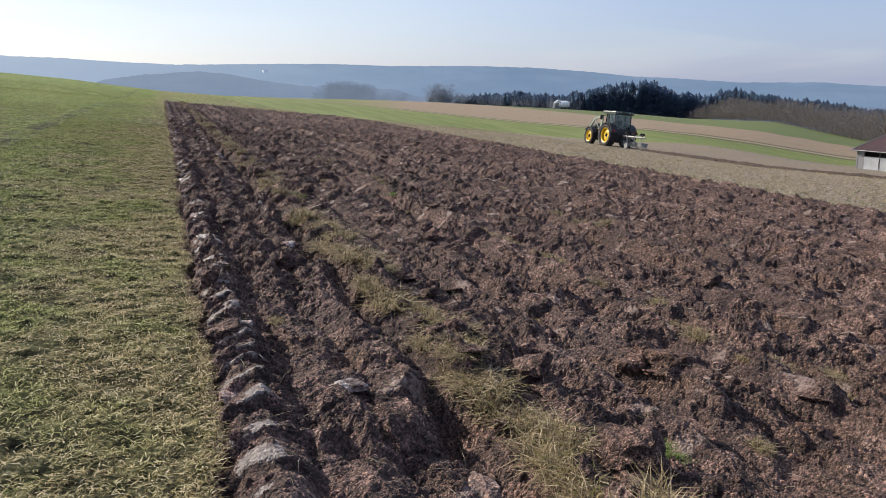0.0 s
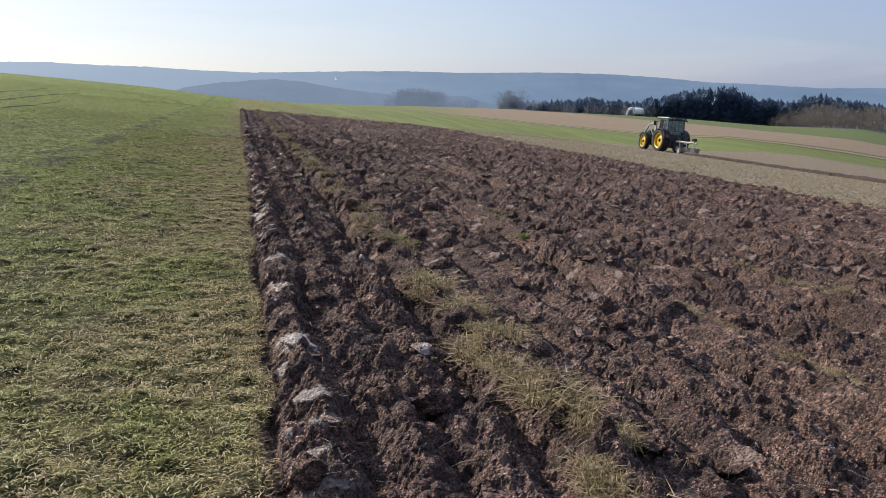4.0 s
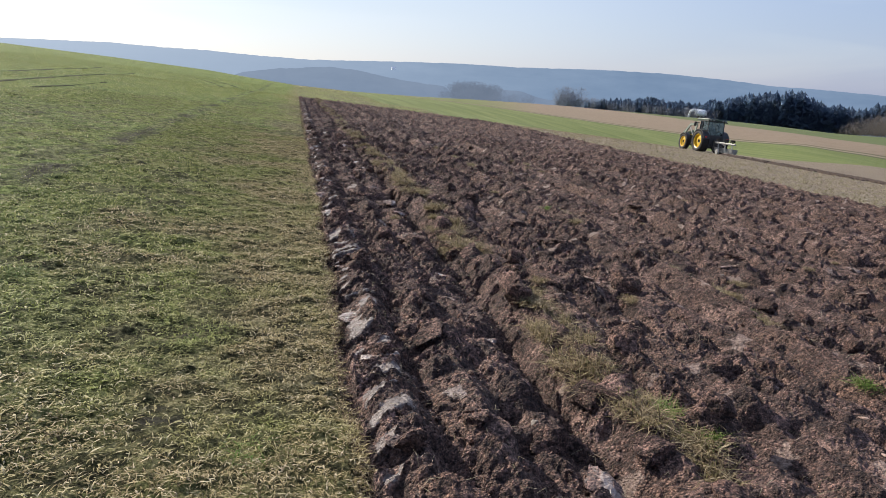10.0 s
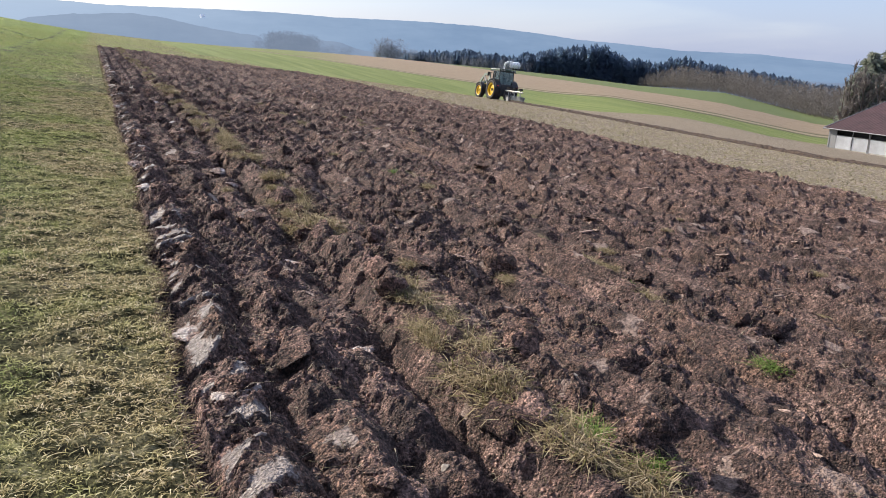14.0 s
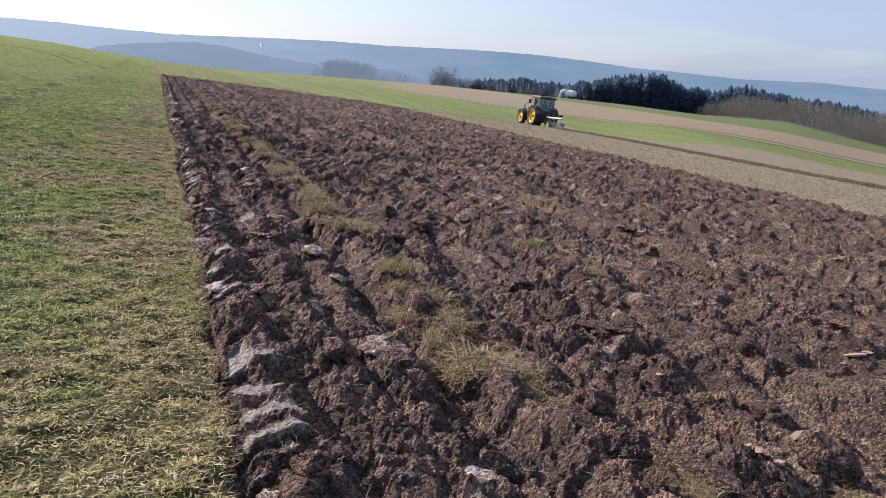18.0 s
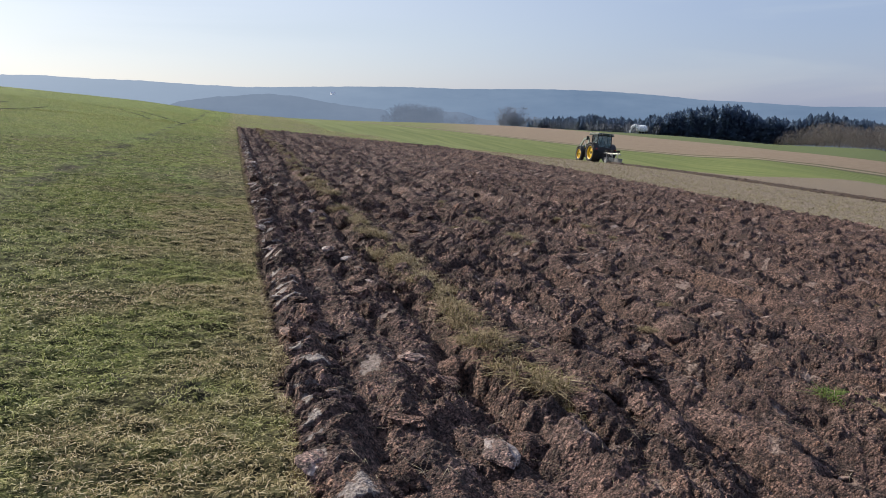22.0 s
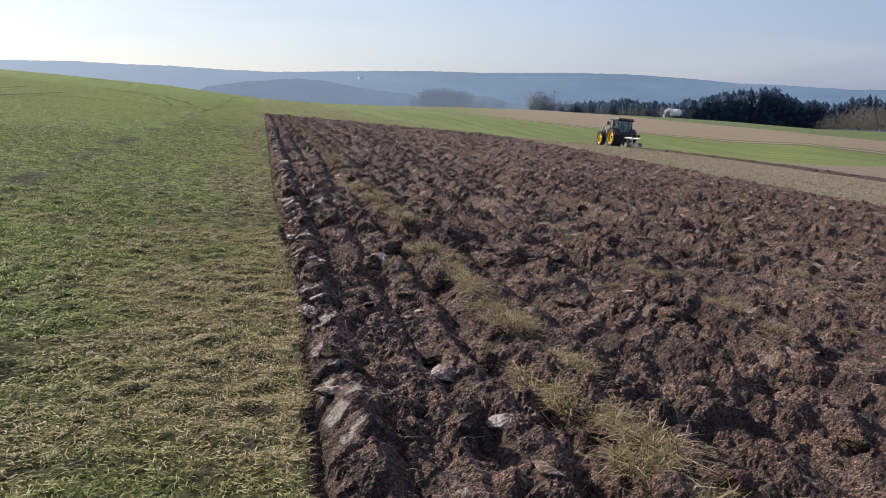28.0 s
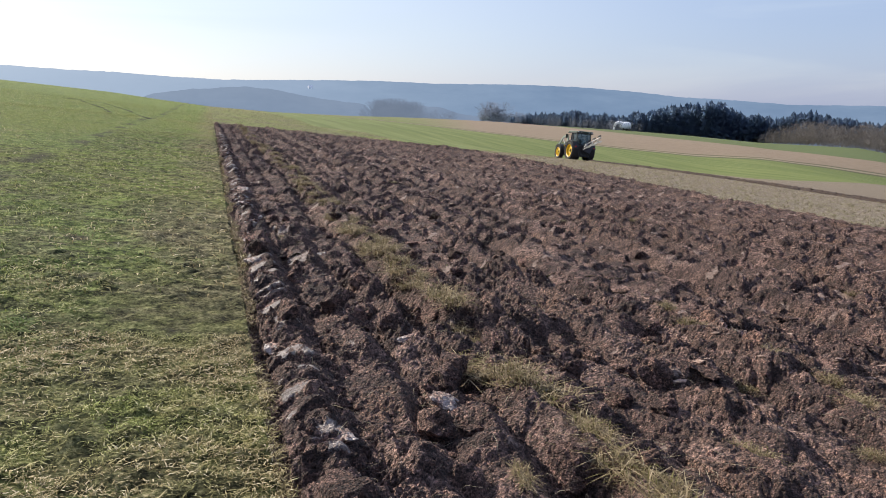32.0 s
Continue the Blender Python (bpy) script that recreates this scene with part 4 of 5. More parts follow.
# ---- barn ----
def build_barn():
    """A long cattle barn; x along its eave from the far gable, y into the house, z up from its floor."""
    z0 = -15.5
    m = Matrix.Translation((125.5, 114.6, z0)) @ Matrix.Rotation(math.atan2(-1.0, 0.087), 4, "Z")
    root = tagged(new("barn"), "long cattle barn with red sheet roof and white curtain wall", "barn")
    root.matrix_world = m
    L, W, H, R, B = 100.0, 33.0, 4.0, 12.8, 14.0
    # concrete plinth
    part("plinth", box(bmesh.new(), 0, L, 0.05, 0.35, -2.0, 0.35), CONCRETE, root)
    part("floor", box(bmesh.new(), 0, L, 0.35, W + B, -2.0, 0.02), CONCRETE, root)
    part("rear_wall", box(bmesh.new(), 0, L, W + B - 0.3, W + B, 0, 4.2), BARN_DARK, root)
    bm = bmesh.new()
    prism(bm, [(0.3, 0.0), (0.3, H - 0.1), (W, R - 0.3), (W + B - 0.4, 4.2), (W + B - 0.4, 0.0)], 0.0, 0.25)
    part("gable_wall", bm, GREY_STEEL, root)
    bm = bmesh.new()
    prism(bm, [(0.3, 0.0), (0.3, H - 0.1), (W, R - 0.3), (W + B - 0.4, 4.2), (W + B - 0.4, 0.0)], L - 0.25, L)
    part("gable_wall", bm, GREY_STEEL, root)
    # dark sheet added behind the curtains for the unlit inside
    part("rear_panel", box(bmesh.new(), 0.3, L - 0.3, 2.2, 2.3, 0.02, 3.6), BARN_DARK, root)
    # the roof sheets, with their ribs
    def slope(y):
        return H + (R - H) * y / W
    bm = bmesh.new()
    n = 340
    x = np.linspace(-0.6, L + 0.6, n)
    lift = np.where(np.arange(n) % 2 == 0, 0.0, 0.07)
    vs = [[bm.verts.new((float(a), yy, slope(yy) + 0.12 + float(h))) for a, h in zip(x, lift)] for yy in (-0.9, W * 0.33, W * 0.66, W + 0.05)]
    for p, q in zip(vs, vs[1:]):
        for i in range(n - 1):
            bm.faces.new((p[i], p[i + 1], q[i + 1], q[i]))
    part("roof_sheet", bm, ROOF_RED, root, "weathered dark red ribbed roof")
    bm = bmesh.new()
    prism(bm, [(W, R + 0.1), (W + B + 0.8, 4.0), (W + B + 0.8, 3.85), (W, R - 0.1)], -0.6, L + 0.6)
    part("rear_roof", bm, ROOF_RED, root)
    part("ridge_cap", tube(bmesh.new(), (-0.6, W, R + 0.2), (L + 0.6, W, R + 0.2), 0.36), PALE_STEEL, root, "pale metal ridge vent")
    part("gutter", tube(bmesh.new(), (-0.6, -1.0, H - 0.12), (L + 0.6, -1.0, H - 0.12), 0.09), GREY_STEEL, root)
    part("barge_board", prism(bmesh.new(), [(-0.9, slope(-0.9) - 0.1), (W, R - 0.1), (W, R + 0.25), (-0.9, slope(-0.9) + 0.25)], -0.72, -0.62), GREY_STEEL, root)
    # solar fields, two rows high
    starts = [(24.1, 39.0), (40.1, 55.1), (56.4, 69.9), (71.0, 84.3), (85.4, 98.7)]
    for a, b in starts:
        for f0, f1, on in ((-0.022, 0.418, 0.0), (0.445, 0.855, 0.8)):
            bm = bmesh.new()
            y0, y1 = f0 * W, f1 * W
            a1, b1 = a + on, b + on
            v = [bm.verts.new(p) for p in ((a1, y0, slope(y0) + 0.42), (b1, y0, slope(y0) + 0.42), (b1, y1, slope(y1) + 0.42), (a1, y1, slope(y1) + 0.42))]
            bm.faces.new(v)
            bmesh.ops.solidify(bm, geom=bm.faces[:], thickness=0.12)
            panel = part("solar_panel", bm, SOLAR, root, "dark blue-grey solar array")
            for y in (y0 - 0.25, y1 + 0.18):
                part("rail", box(bmesh.new(), a1, b1, y - 0.09, y + 0.09, slope(y) + 0.18, slope(y) + 0.34), BARN_DARK, panel)
            part("rail", prism(bmesh.new(), [(y0, slope(y0) + 0.16), (y1, slope(y1) + 0.16), (y1, slope(y1) + 0.42), (y0, slope(y0) + 0.42)], b1 + 0.02, b1 + 0.95), BARN_DARK, panel)
    # posts, curtains and gate
    posts = [0.25, 8.2, 15.2, 23.2, 26.6] + [26.6 + 4.6 * i for i in range(1, 16)]
    for x in posts:
        part("post", box(bmesh.new(), x - 0.14, x + 0.14, -0.08, 0.2, 0.0, H - 0.05), GREY_STEEL, root)
    part("corner_cladding", box(bmesh.new(), 0.4, 1.7, -0.02, 0.06, 0.0, H - 0.1), GREY_STEEL, root)
    gate = part("gate", box(bmesh.new(), 23.4, 26.4, -0.06, 0.02, 0.1, 3.7), GREY_STEEL, root, "grey sheet-metal gate")
    part("gate_bar", box(bmesh.new(), 23.4, 26.4, -0.12, -0.07, 1.9, 2.05), PALE_STEEL, gate)
    spans = [(1.7, 4.9), (5.0, 8.05), (8.35, 11.7), (11.8, 15.05), (15.35, 19.2), (19.3, 23.05)]
    x = 26.8
    while x < L - 3:
        spans.append((x, x + 2.2))
        x += 2.3
    for a, b in spans:
        bm = bmesh.new()
        n = 7
        lo = [bm.verts.new((a + (b - a) * i / n, 0.02 + 0.012 * (i % 2), 0.36)) for i in range(n + 1)]
        hi = [bm.verts.new((a + (b - a) * i / n, 0.0 + 0.012 * ((i + 1) % 2), 2.72)) for i in range(n + 1)]
        for i in range(n):
            bm.faces.new((lo[i], lo[i + 1], hi[i + 1], hi[i]))
        bmesh.ops.solidify(bm, geom=bm.faces[:], thickness=0.03)
        part("curtain_panel", bm, WHITE_SHEET, root, "white ventilation curtain")
        part("strut", tube(bmesh.new(), (b + 0.05, -0.06, 2.7), (b + 0.05, -0.06, H - 0.1), 0.05, sides=6), PALE_STEEL, root)
        bm = bmesh.new()
        for i in range(4):
            w = 0.10 * math.sin(i * 1.3 + a)
            w2 = 0.10 * math.sin((i + 1) * 1.3 + a)
            tube(bm, (b + 0.05 + w, -0.07, 0.3 + 0.6 * i), (b + 0.05 + w2, -0.07, 0.9 + 0.6 * i), 0.045, sides=6)
        part("strap", bm, DARK_STEEL, root, "dark curtain strap")
    part("curtain_rail", tube(bmesh.new(), (0.3, -0.05, 2.78), (23.2, -0.05, 2.78), 0.05, sides=6), PALE_STEEL, root)
    part("curtain_rail", tube(bmesh.new(), (26.6, -0.05, 2.78), (L, -0.05, 2.78), 0.05, sides=6), PALE_STEEL, root)
    for x in (31.5, 45.0, 72.5):
        for q in (x, x + 2.6):
            part("feed_frame", tube(bmesh.new(), (q, -0.5, 0.0), (q, -0.5, 3.1), 0.06, sides=6), PALE_STEEL, root)
        part("feed_frame", tube(bmesh.new(), (x, -0.5, 3.1), (x + 2.6, -0.5, 3.1), 0.06, sides=6), PALE_STEEL, root)
    return root


build_barn()


# ---- trees by the barn ----
def build_tree(name, x, y, z, height, radius, kind, label):
    rng = random.Random(int(x * 7 + y))
    root = tagged(new(name), label, "tree")
    root.location = (x, y, z)
    part("trunk", tube(bmesh.new(), (0, 0, -0.5), (0, 0, height * 0.85), height * 0.022, height * 0.004), BARK, root)
    co, f = [], []
    base = 0
    if kind == "fir":
        n = 4200
        for i in range(n):
            k = rng.random() ** 1.25
            zz = height * (0.06 + 0.94 * k)
            lump = 0.8 + 0.28 * math.sin(zz * 2.1 + 3 * rng.random()) + 0.14 * math.sin(5 * zz)
            rr = radius * (1 - k) ** 0.45 * lump
            a = rng.uniform(0, 6.28)
            d = rr * (0.55 + 0.5 * rng.random())
            c = np.array([math.cos(a) * d, math.sin(a) * d, zz - 0.12 * d])
            s = height * rng.uniform(0.018, 0.045)
            for _ in range(2):
                t = np.array([rng.gauss(0, 1) for _ in range(3)])
                u = np.array([math.cos(a), math.sin(a), -0.35]) + 0.5 * t
                u = u / np.linalg.norm(u) * s * 1.6
                v = np.cross(u, t)
                v = v / (np.linalg.norm(v) + 1e-6) * s * 0.5
                co += [c - v, c + v, c + u]
                f.append((base, base + 1, base + 2))
                base += 3
        raw("crown", np.array(co), np.array(f), FIR, root)
    else:
        c, t = bare_arrays(rng, height, radius, 700)
        raw("crown", c, t, TWIGS, root)
    return root


FIR_LABEL, BARE_LABEL = "broad dark green fir in the clump behind the barn", "leafless grey tree at the edge of the clump"
for az, r, top, radius, kind in ((51.9, 282, 2.6, 6.4, "fir"), (53.0, 286, 5.0, 6.6, "fir"), (54.1, 284, 3.0, 6.2, "fir"), (55.0, 280, -0.6, 4.8, "fir"), (51.2, 276, -3.5, 4.2, "fir"),
                                 (50.9, 270, -0.4, 4.2, "bare"), (50.6, 266, -6.0, 3.6, "bare"), (51.7, 268, -1.5, 4.4, "bare"), (52.6, 268, -3.0, 4.5, "bare")):
    x, y = r * math.sin(radians(az)), 9.3 + r * math.cos(radians(az))
    z = on_land(x, y) - 0.4
    build_tree("fir_tree" if kind == "fir" else "bare_tree", x, y, z, top - z, radius, kind, FIR_LABEL if kind == "fir" else BARE_LABEL)


# ---- white tanker at the wood, house on the hill ----
def build_tanker():
    x, y = polar(28.68, 536.0)
    root = tagged(new("slurry_tanker"), "white tanker with a raised filling arm before the wood", "tanker")
    root.matrix_world = Matrix.Translation((x, y, on_land(x, y))) @ Matrix.Rotation(radians(-24), 4, "Z")
    bm = bmesh.new()
    lathe(bm, [(0.05, -1.6), (1.2, -1.4), (1.9, -0.6), (2.3, 0.6), (2.4, 3.0), (2.25, 4.4), (1.7, 5.5), (0.05, 6.0)], 24)
    bmesh.ops.transform(bm, matrix=Matrix.Translation((0.4, 0, 3.4)) @ Matrix.Rotation(radians(5), 4, "Y"), verts=bm.verts)
    part("tank", bm, TANK_WHITE, root, "white tank", True)
    bm = bmesh.new()
    way = [(0.2, 4.6, 1.15), (-1.6, 5.2, 0.95), (-3.0, 5.0, 0.85), (-4.0, 4.0, 0.75), (-4.6, 2.4, 0.65), (-5.0, 0.2, 0.6)]
    for (xa, za, ra), (xb, zb, rb) in zip(way, way[1:]):
        tube(bm, (xa, 0, za), (xb, 0, zb), ra, rb, 14)
    part("filling_arm", bm, TANK_WHITE, root)
    for a in (1.2, 3.2, 5.2):
        for b in (-1.2, 1.2):
            bm = bmesh.new()
            lathe(bm, [(0.05, -0.3), (0.75, -0.3), (0.8, 0.0), (0.75, 0.3), (0.05, 0.3)], 18)
            bmesh.ops.transform(bm, matrix=Matrix.Translation((a, b, 0.78)) @ Matrix.Rotation(radians(90), 4, "Z"), verts=bm.verts)
            part("wheel", bm, RUBBER, root)
    part("chassis", box(bmesh.new(), 0, 6.6, -0.7, 0.7, 0.6, 0.9), DARK_STEEL, root)


build_tanker()


def build_house():
    az, r = 6.95, 2775.0
    root = tagged(new("white_house"), "small white house far off on the wooded ridge", "house")
    root.matrix_world = Matrix.Translation((r * math.sin(radians(az)), r * math.cos(radians(az)), 43)) @ Matrix.Rotation(radians(20), 4, "Z")
    part("wall", box(bmesh.new(), -7, 7, -5, 5, -6, 5), TANK_WHITE, root)
    part("roof", prism(bmesh.new(), [(-6, 4.5), (0, 10), (6, 4.5)], -7.5, 7.5), TANK_WHITE, root)


build_house()


# ---- tractor and plough ----
def wheel_part(root, name, x, y, r, w, dish):
    s = 1 if x > 0 else -1
    hub = part(name, lathe(bmesh.new(), [(0.12, -0.10), (0.16, -0.12), (0.16, 0.12), (0.12, 0.10)], 16), DARK_STEEL, root)
    hub.location = (x, y, r)
    bm = bmesh.new()
    rim = r * 0.67
    lathe(bm, [(rim, -w * 0.42), (r * 0.80, -w * 0.52), (r * 0.93, -w * 0.48), (r * 0.965, -w * 0.3), (r * 0.965, w * 0.3), (r * 0.93, w * 0.48), (r * 0.80, w * 0.52), (rim, w * 0.42)], 36)
    for i in range(22):
        for side in (-1, 1):
            a = 2 * math.pi * (i + (0.5 if side > 0 else 0)) / 22
            mm = Matrix.Rotation(a, 4, "X") @ Matrix.Translation((side * w * 0.24, 0, r * 0.975)) @ Matrix.Rotation(side * 0.7, 4, "Z")
            box(bm, -w * 0.27, w * 0.27, -0.028, 0.028, -0.03, 0.035, turn=mm)
    part("tyre", bm, RUBBER, hub, "black lugged tyre", False)
    bm = bmesh.new()
    lathe(bm, [(0.14, s * dish), (rim * 0.55, s * dish), (rim * 0.86, s * w * 0.05), (rim * 0.9, s * w * 0.36), (rim * 1.04, s * w * 0.42), (rim * 1.0, s * w * 0.28), (rim * 0.95, -s * w * 0.40), (rim * 1.03, -s * w * 0.43)], 32)
    for i in range(8):
        a = 2 * math.pi * i / 8
        tube(bm, (s * dish, rim * 0.4 * math.cos(a), rim * 0.4 * math.sin(a)), (s * (dish + 0.04), rim * 0.4 * math.cos(a), rim * 0.4 * math.sin(a)), 0.03, sides=6)
    part("rim", bm, YELLOW_PAINT, hub, "yellow rim", False)
    return hub


def build_tractor():
    root = tagged(new("tractor"), "green tractor with yellow rims, loader and plough on stubble", "tractor")
    wheels = [wheel_part(root, "rear_wheel", -0.98, 0, 0.97, 0.66, 0.10), wheel_part(root, "rear_wheel", 0.98, 0, 0.97, 0.66, 0.10),
              wheel_part(root, "front_wheel", -0.96, 2.85, 0.74, 0.44, 0.12), wheel_part(root, "front_wheel", 0.96, 2.85, 0.74, 0.44, 0.12)]
    part("rear_axle", tube(bmesh.new(), (-0.9, 0, 0.97), (0.9, 0, 0.97), 0.16), DARK_STEEL, root)
    part("front_axle", tube(bmesh.new(), (-0.9, 2.85, 0.74), (0.9, 2.85, 0.74), 0.12), DARK_STEEL, root)
    bm = bmesh.new()
    box(bm, -0.32, 0.32, -0.6, 3.3, 0.62, 1.15, 0.05)
    box(bm, -0.45, 0.45, -0.7, 0.5, 0.75, 1.45, 0.06)
    part("chassis", bm, DARK_STEEL, root)
    bm = bmesh.new()
    prism(bm, [(1.15, 1.1), (3.62, 1.0), (3.72, 1.35), (3.6, 1.72), (2.6, 1.92), (1.15, 2.0)], -0.46, 0.46)
    bmesh.ops.bevel(bm, geom=[e for e in bm.edges if abs(e.verts[0].co.y - e.verts[1].co.y) > 0.05 and e.verts[0].co.z > 1.3], offset=0.09, segments=3, affect="EDGES")
    hood = part("bonnet", bm, GREEN_PAINT, root)
    part("grille", box(bmesh.new(), -0.38, 0.38, 3.66, 3.74, 1.05, 1.5, 0.02), DARK_STEEL, hood)
    for x in (-0.47, 0.47):
        part("side_stripe", box(bmesh.new(), min(x, x * 1.02), max(x, x * 1.02), 1.4, 3.4, 1.42, 1.5), YELLOW_PAINT, hood)
    # cab
    low, top = [(-0.82, -0.62), (0.82, -0.62), (0.86, 0.35), (0.60, 1.18), (-0.60, 1.18), (-0.86, 0.35)], 2.82
    cab = part("cab_floor", box(bmesh.new(), -0.72, 0.72, -0.55, 1.1, 1.25, 1.62, 0.05), DARK_STEEL, root)
    for i, (x, y) in enumerate(low):
        part("pillar", tube(bmesh.new(), (x, y, 1.5), (x * 0.93, y * 0.93 + 0.02, top), 0.045, sides=8), DARK_STEEL, cab)
    for i in range(6):
        (xa, ya), (xb, yb) = low[i], low[(i + 1) % 6]
        bm = bmesh.new()
        v = [bm.verts.new(p) for p in ((xa, ya, 1.62), (xb, yb, 1.62), (xb * 0.93, yb * 0.93 + 0.02, top), (xa * 0.93, ya * 0.93 + 0.02, top))]
        bm.faces.new(v)
        bmesh.ops.solidify(bm, geom=bm.faces[:], thickness=0.012)
        part("window", bm, GLASS, cab, "tinted cab window")
    bm = bmesh.new()
    box(bm, -0.90, 0.90, -0.78, 1.30, 2.82, 3.05, 0.08)
    part("roof", bm, GREEN_PAINT, cab, "dark green cab roof")
    part("roof_rim", box(bmesh.new(), -0.93, 0.93, -0.80, 1.33, 2.80, 2.86), DARK_STEEL, cab)
    for x in (-0.75, -0.45, 0.45, 0.75):
        part("work_lamp", box(bmesh.new(), x - 0.09, x + 0.09, -0.84, -0.78, 2.88, 2.99, 0.02), PALE_STEEL, cab)
    part("seat", box(bmesh.new(), -0.25, 0.25, -0.25, 0.2, 1.62, 2.3, 0.06), DARK_STEEL, cab)
    part("steering_column", tube(bmesh.new(), (0, 0.75, 1.6), (0, 0.5, 2.05), 0.05), DARK_STEEL, cab)
    for s in (-1, 1):
        part("mirror", box(bmesh.new(), s * 1.2 - 0.12, s * 1.2 + 0.12, 0.95, 1.0, 2.25, 2.65, 0.02), DARK_STEEL, cab)
        part("mirror_arm", tube(bmesh.new(), (s * 0.7, 1.1, 2.6), (s * 1.2, 0.98, 2.6), 0.02, sides=6), DARK_STEEL, cab)
        bm = bmesh.new()
        pts = [(1.08 * math.cos(a), 0.97 + 1.08 * math.sin(a)) for a in np.linspace(radians(15), radians(165), 12)]
        prism(bm, pts + [(y * 0.94, 0.97 + (z - 0.97) * 0.94) for y, z in pts[::-1]], s * 0.66, s * 1.28)
        f = part("fender", bm, DARK_STEEL, root)
        part("tail_lamp", box(bmesh.new(), s * 1.05 - 0.08, s * 1.05 + 0.08, -1.1, -1.04, 1.35, 1.47), LAMP_RED, f)
        bm = bmesh.new()
        pts = [(2.85 + 0.83 * math.cos(a), 0.74 + 0.83 * math.sin(a)) for a in np.linspace(radians(35), radians(160), 9)]
        prism(bm, pts + [(2.85 + (y - 2.85) * 0.95, 0.74 + (z - 0.74) * 0.95) for y, z in pts[::-1]], s * 0.74, s * 1.2)
        part("front_fender", bm, DARK_STEEL, root)
        part("fuel_tank", box(bmesh.new(), min(s * 0.4, s * 0.85), max(s * 0.4, s * 0.85), 0.95, 1.85, 0.6, 1.2, 0.06), DARK_STEEL, root)
        # loader arm: mast, boom, ram
        arm = part("loader_mast", prism(bmesh.new(), [(1.35, 0.9), (1.65, 0.9), (1.6, 2.5), (1.35, 2.55)], s * 0.74, s * 0.83), LOADER_GREY, root, "pale grey-green loader frame")
        bm = bmesh.new()
        prism(bm, [(1.3, 2.5), (1.45, 2.64), (2.6, 2.42), (4.25, 0.85), (4.14, 0.70), (2.52, 2.26), (1.4, 2.46)], s * 0.74, s * 0.86)
        part("boom", bm, LOADER_GREY, arm)
        part("ram", tube(bmesh.new(), (s * 0.80, 1.6, 1.25), (s * 0.80, 2.6, 2.2), 0.05), BRIGHT_STEEL, arm)
        part("link", tube(bmesh.new(), (s * 0.80, 2.5, 2.55), (s * 0.80, 4.1, 1.25), 0.03), LOADER_GREY, arm)
        part("step", box(bmesh.new(), s * 0.85 - 0.15, s * 0.85 + 0.15, 0.75, 1.15, 0.42, 0.48), DARK_STEEL, root)
    part("cross_tube", tube(bmesh.new(), (-0.85, 3.4, 1.6), (0.85, 3.4, 1.6), 0.07), PALE_STEEL, root)
    bm = bmesh.new()
    box(bm, -0.62, 0.62, 4.1, 4.2, 0.45, 0.6)
    box(bm, -0.62, 0.62, 4.1, 4.2, 1.0, 1.12)
    for x in (-0.55, 0.55):
        box(bm, x - 0.06, x + 0.06, 4.05, 4.2, 0.4, 1.25)
    part("tool_carrier", bm, GREEN_PAINT, root)
    part("rear_linkage", box(bmesh.new(), -0.66, 0.66, -0.98, -0.5, 0.42, 1.62, 0.05), DARK_STEEL, root)
    part("exhaust", tube(bmesh.new(), (0.62, 1.3, 1.7), (0.62, 1.3, 2.95), 0.06), DARK_STEEL, root)
    for x in (-0.4, 0.4):
        part("lift_arm", tube(bmesh.new(), (x, -0.5, 0.85), (x, -1.35, 0.6), 0.05), DARK_STEEL, root)
    part("top_link", tube(bmesh.new(), (0, -0.6, 1.35), (0, -1.35, 1.3), 0.035), DARK_STEEL, root)
    # reversible plough
    plough = part("plough", box(bmesh.new(), -0.45, 0.45, -0.15, 0.05, -0.15, 0.75, 0.03), DARK_STEEL, root, "three-furrow reversible plough")
    plough.location = (0, -1.4, 0.62)
    part("beam", tube(bmesh.new(), (-0.35, -0.1, 0.62), (0.35, -2.25, 0.62), 0.085, sides=8), PALE_STEEL, plough, "pale worn plough beam")
    part("turnover_ram", tube(bmesh.new(), (0, -0.1, 0.7), (0.1, -0.9, 0.45), 0.06), BRIGHT_STEEL, plough)
    for i in range(3):
        y = -0.5 - i * 0.72
        x = -0.25 + i * 0.24
        for s in (-1, 1):
            bm = bmesh.new()
            z, k = 0.58, 1.0 if s < 0 else 0.52
            tube(bm, (x, y, z), (x, y - 0.15, z + s * 0.5 * k), 0.045, sides=6)
            body = part("leg", bm, PALE_STEEL if s < 0 else DARK_STEEL, plough)
            bm = bmesh.new()
            grid = []
            for a in range(6):
                row = []
                for b in range(4):
                    u, v = a / 5, b / 3
                    row.append(bm.verts.new((x - 0.12 + k * (0.36 * u * u + 0.10 * v * u), y + k * (0.32 - 0.85 * u), z + s * k * (0.74 - 0.40 * v + 0.06 * u))))
                grid.append(row)
            for a in range(5):
                for b in range(3):
                    bm.faces.new((grid[a][b], grid[a + 1][b], grid[a + 1][b + 1], grid[a][b + 1]))
            bmesh.ops.solidify(bm, geom=bm.faces[:], thickness=0.02)
            part("mouldboard", bm, PALE_STEEL if s < 0 else DARK_STEEL, body)
    bm = bmesh.new()
    lathe(bm, [(0.05, -0.08), (0.22, -0.08), (0.25, 0.0), (0.22, 0.08), (0.05, 0.08)], 18)
    bmesh.ops.translate(bm, verts=bm.verts, vec=(-0.45, -0.9, -0.16))
    part("depth_wheel", bm, PALE_STEEL, plough)
    part("wheel_arm", tube(bmesh.new(), (-0.45, -0.9, -0.16), (-0.1, -0.9, 0.55), 0.04), DARK_STEEL, plough)
    return root, wheels, plough


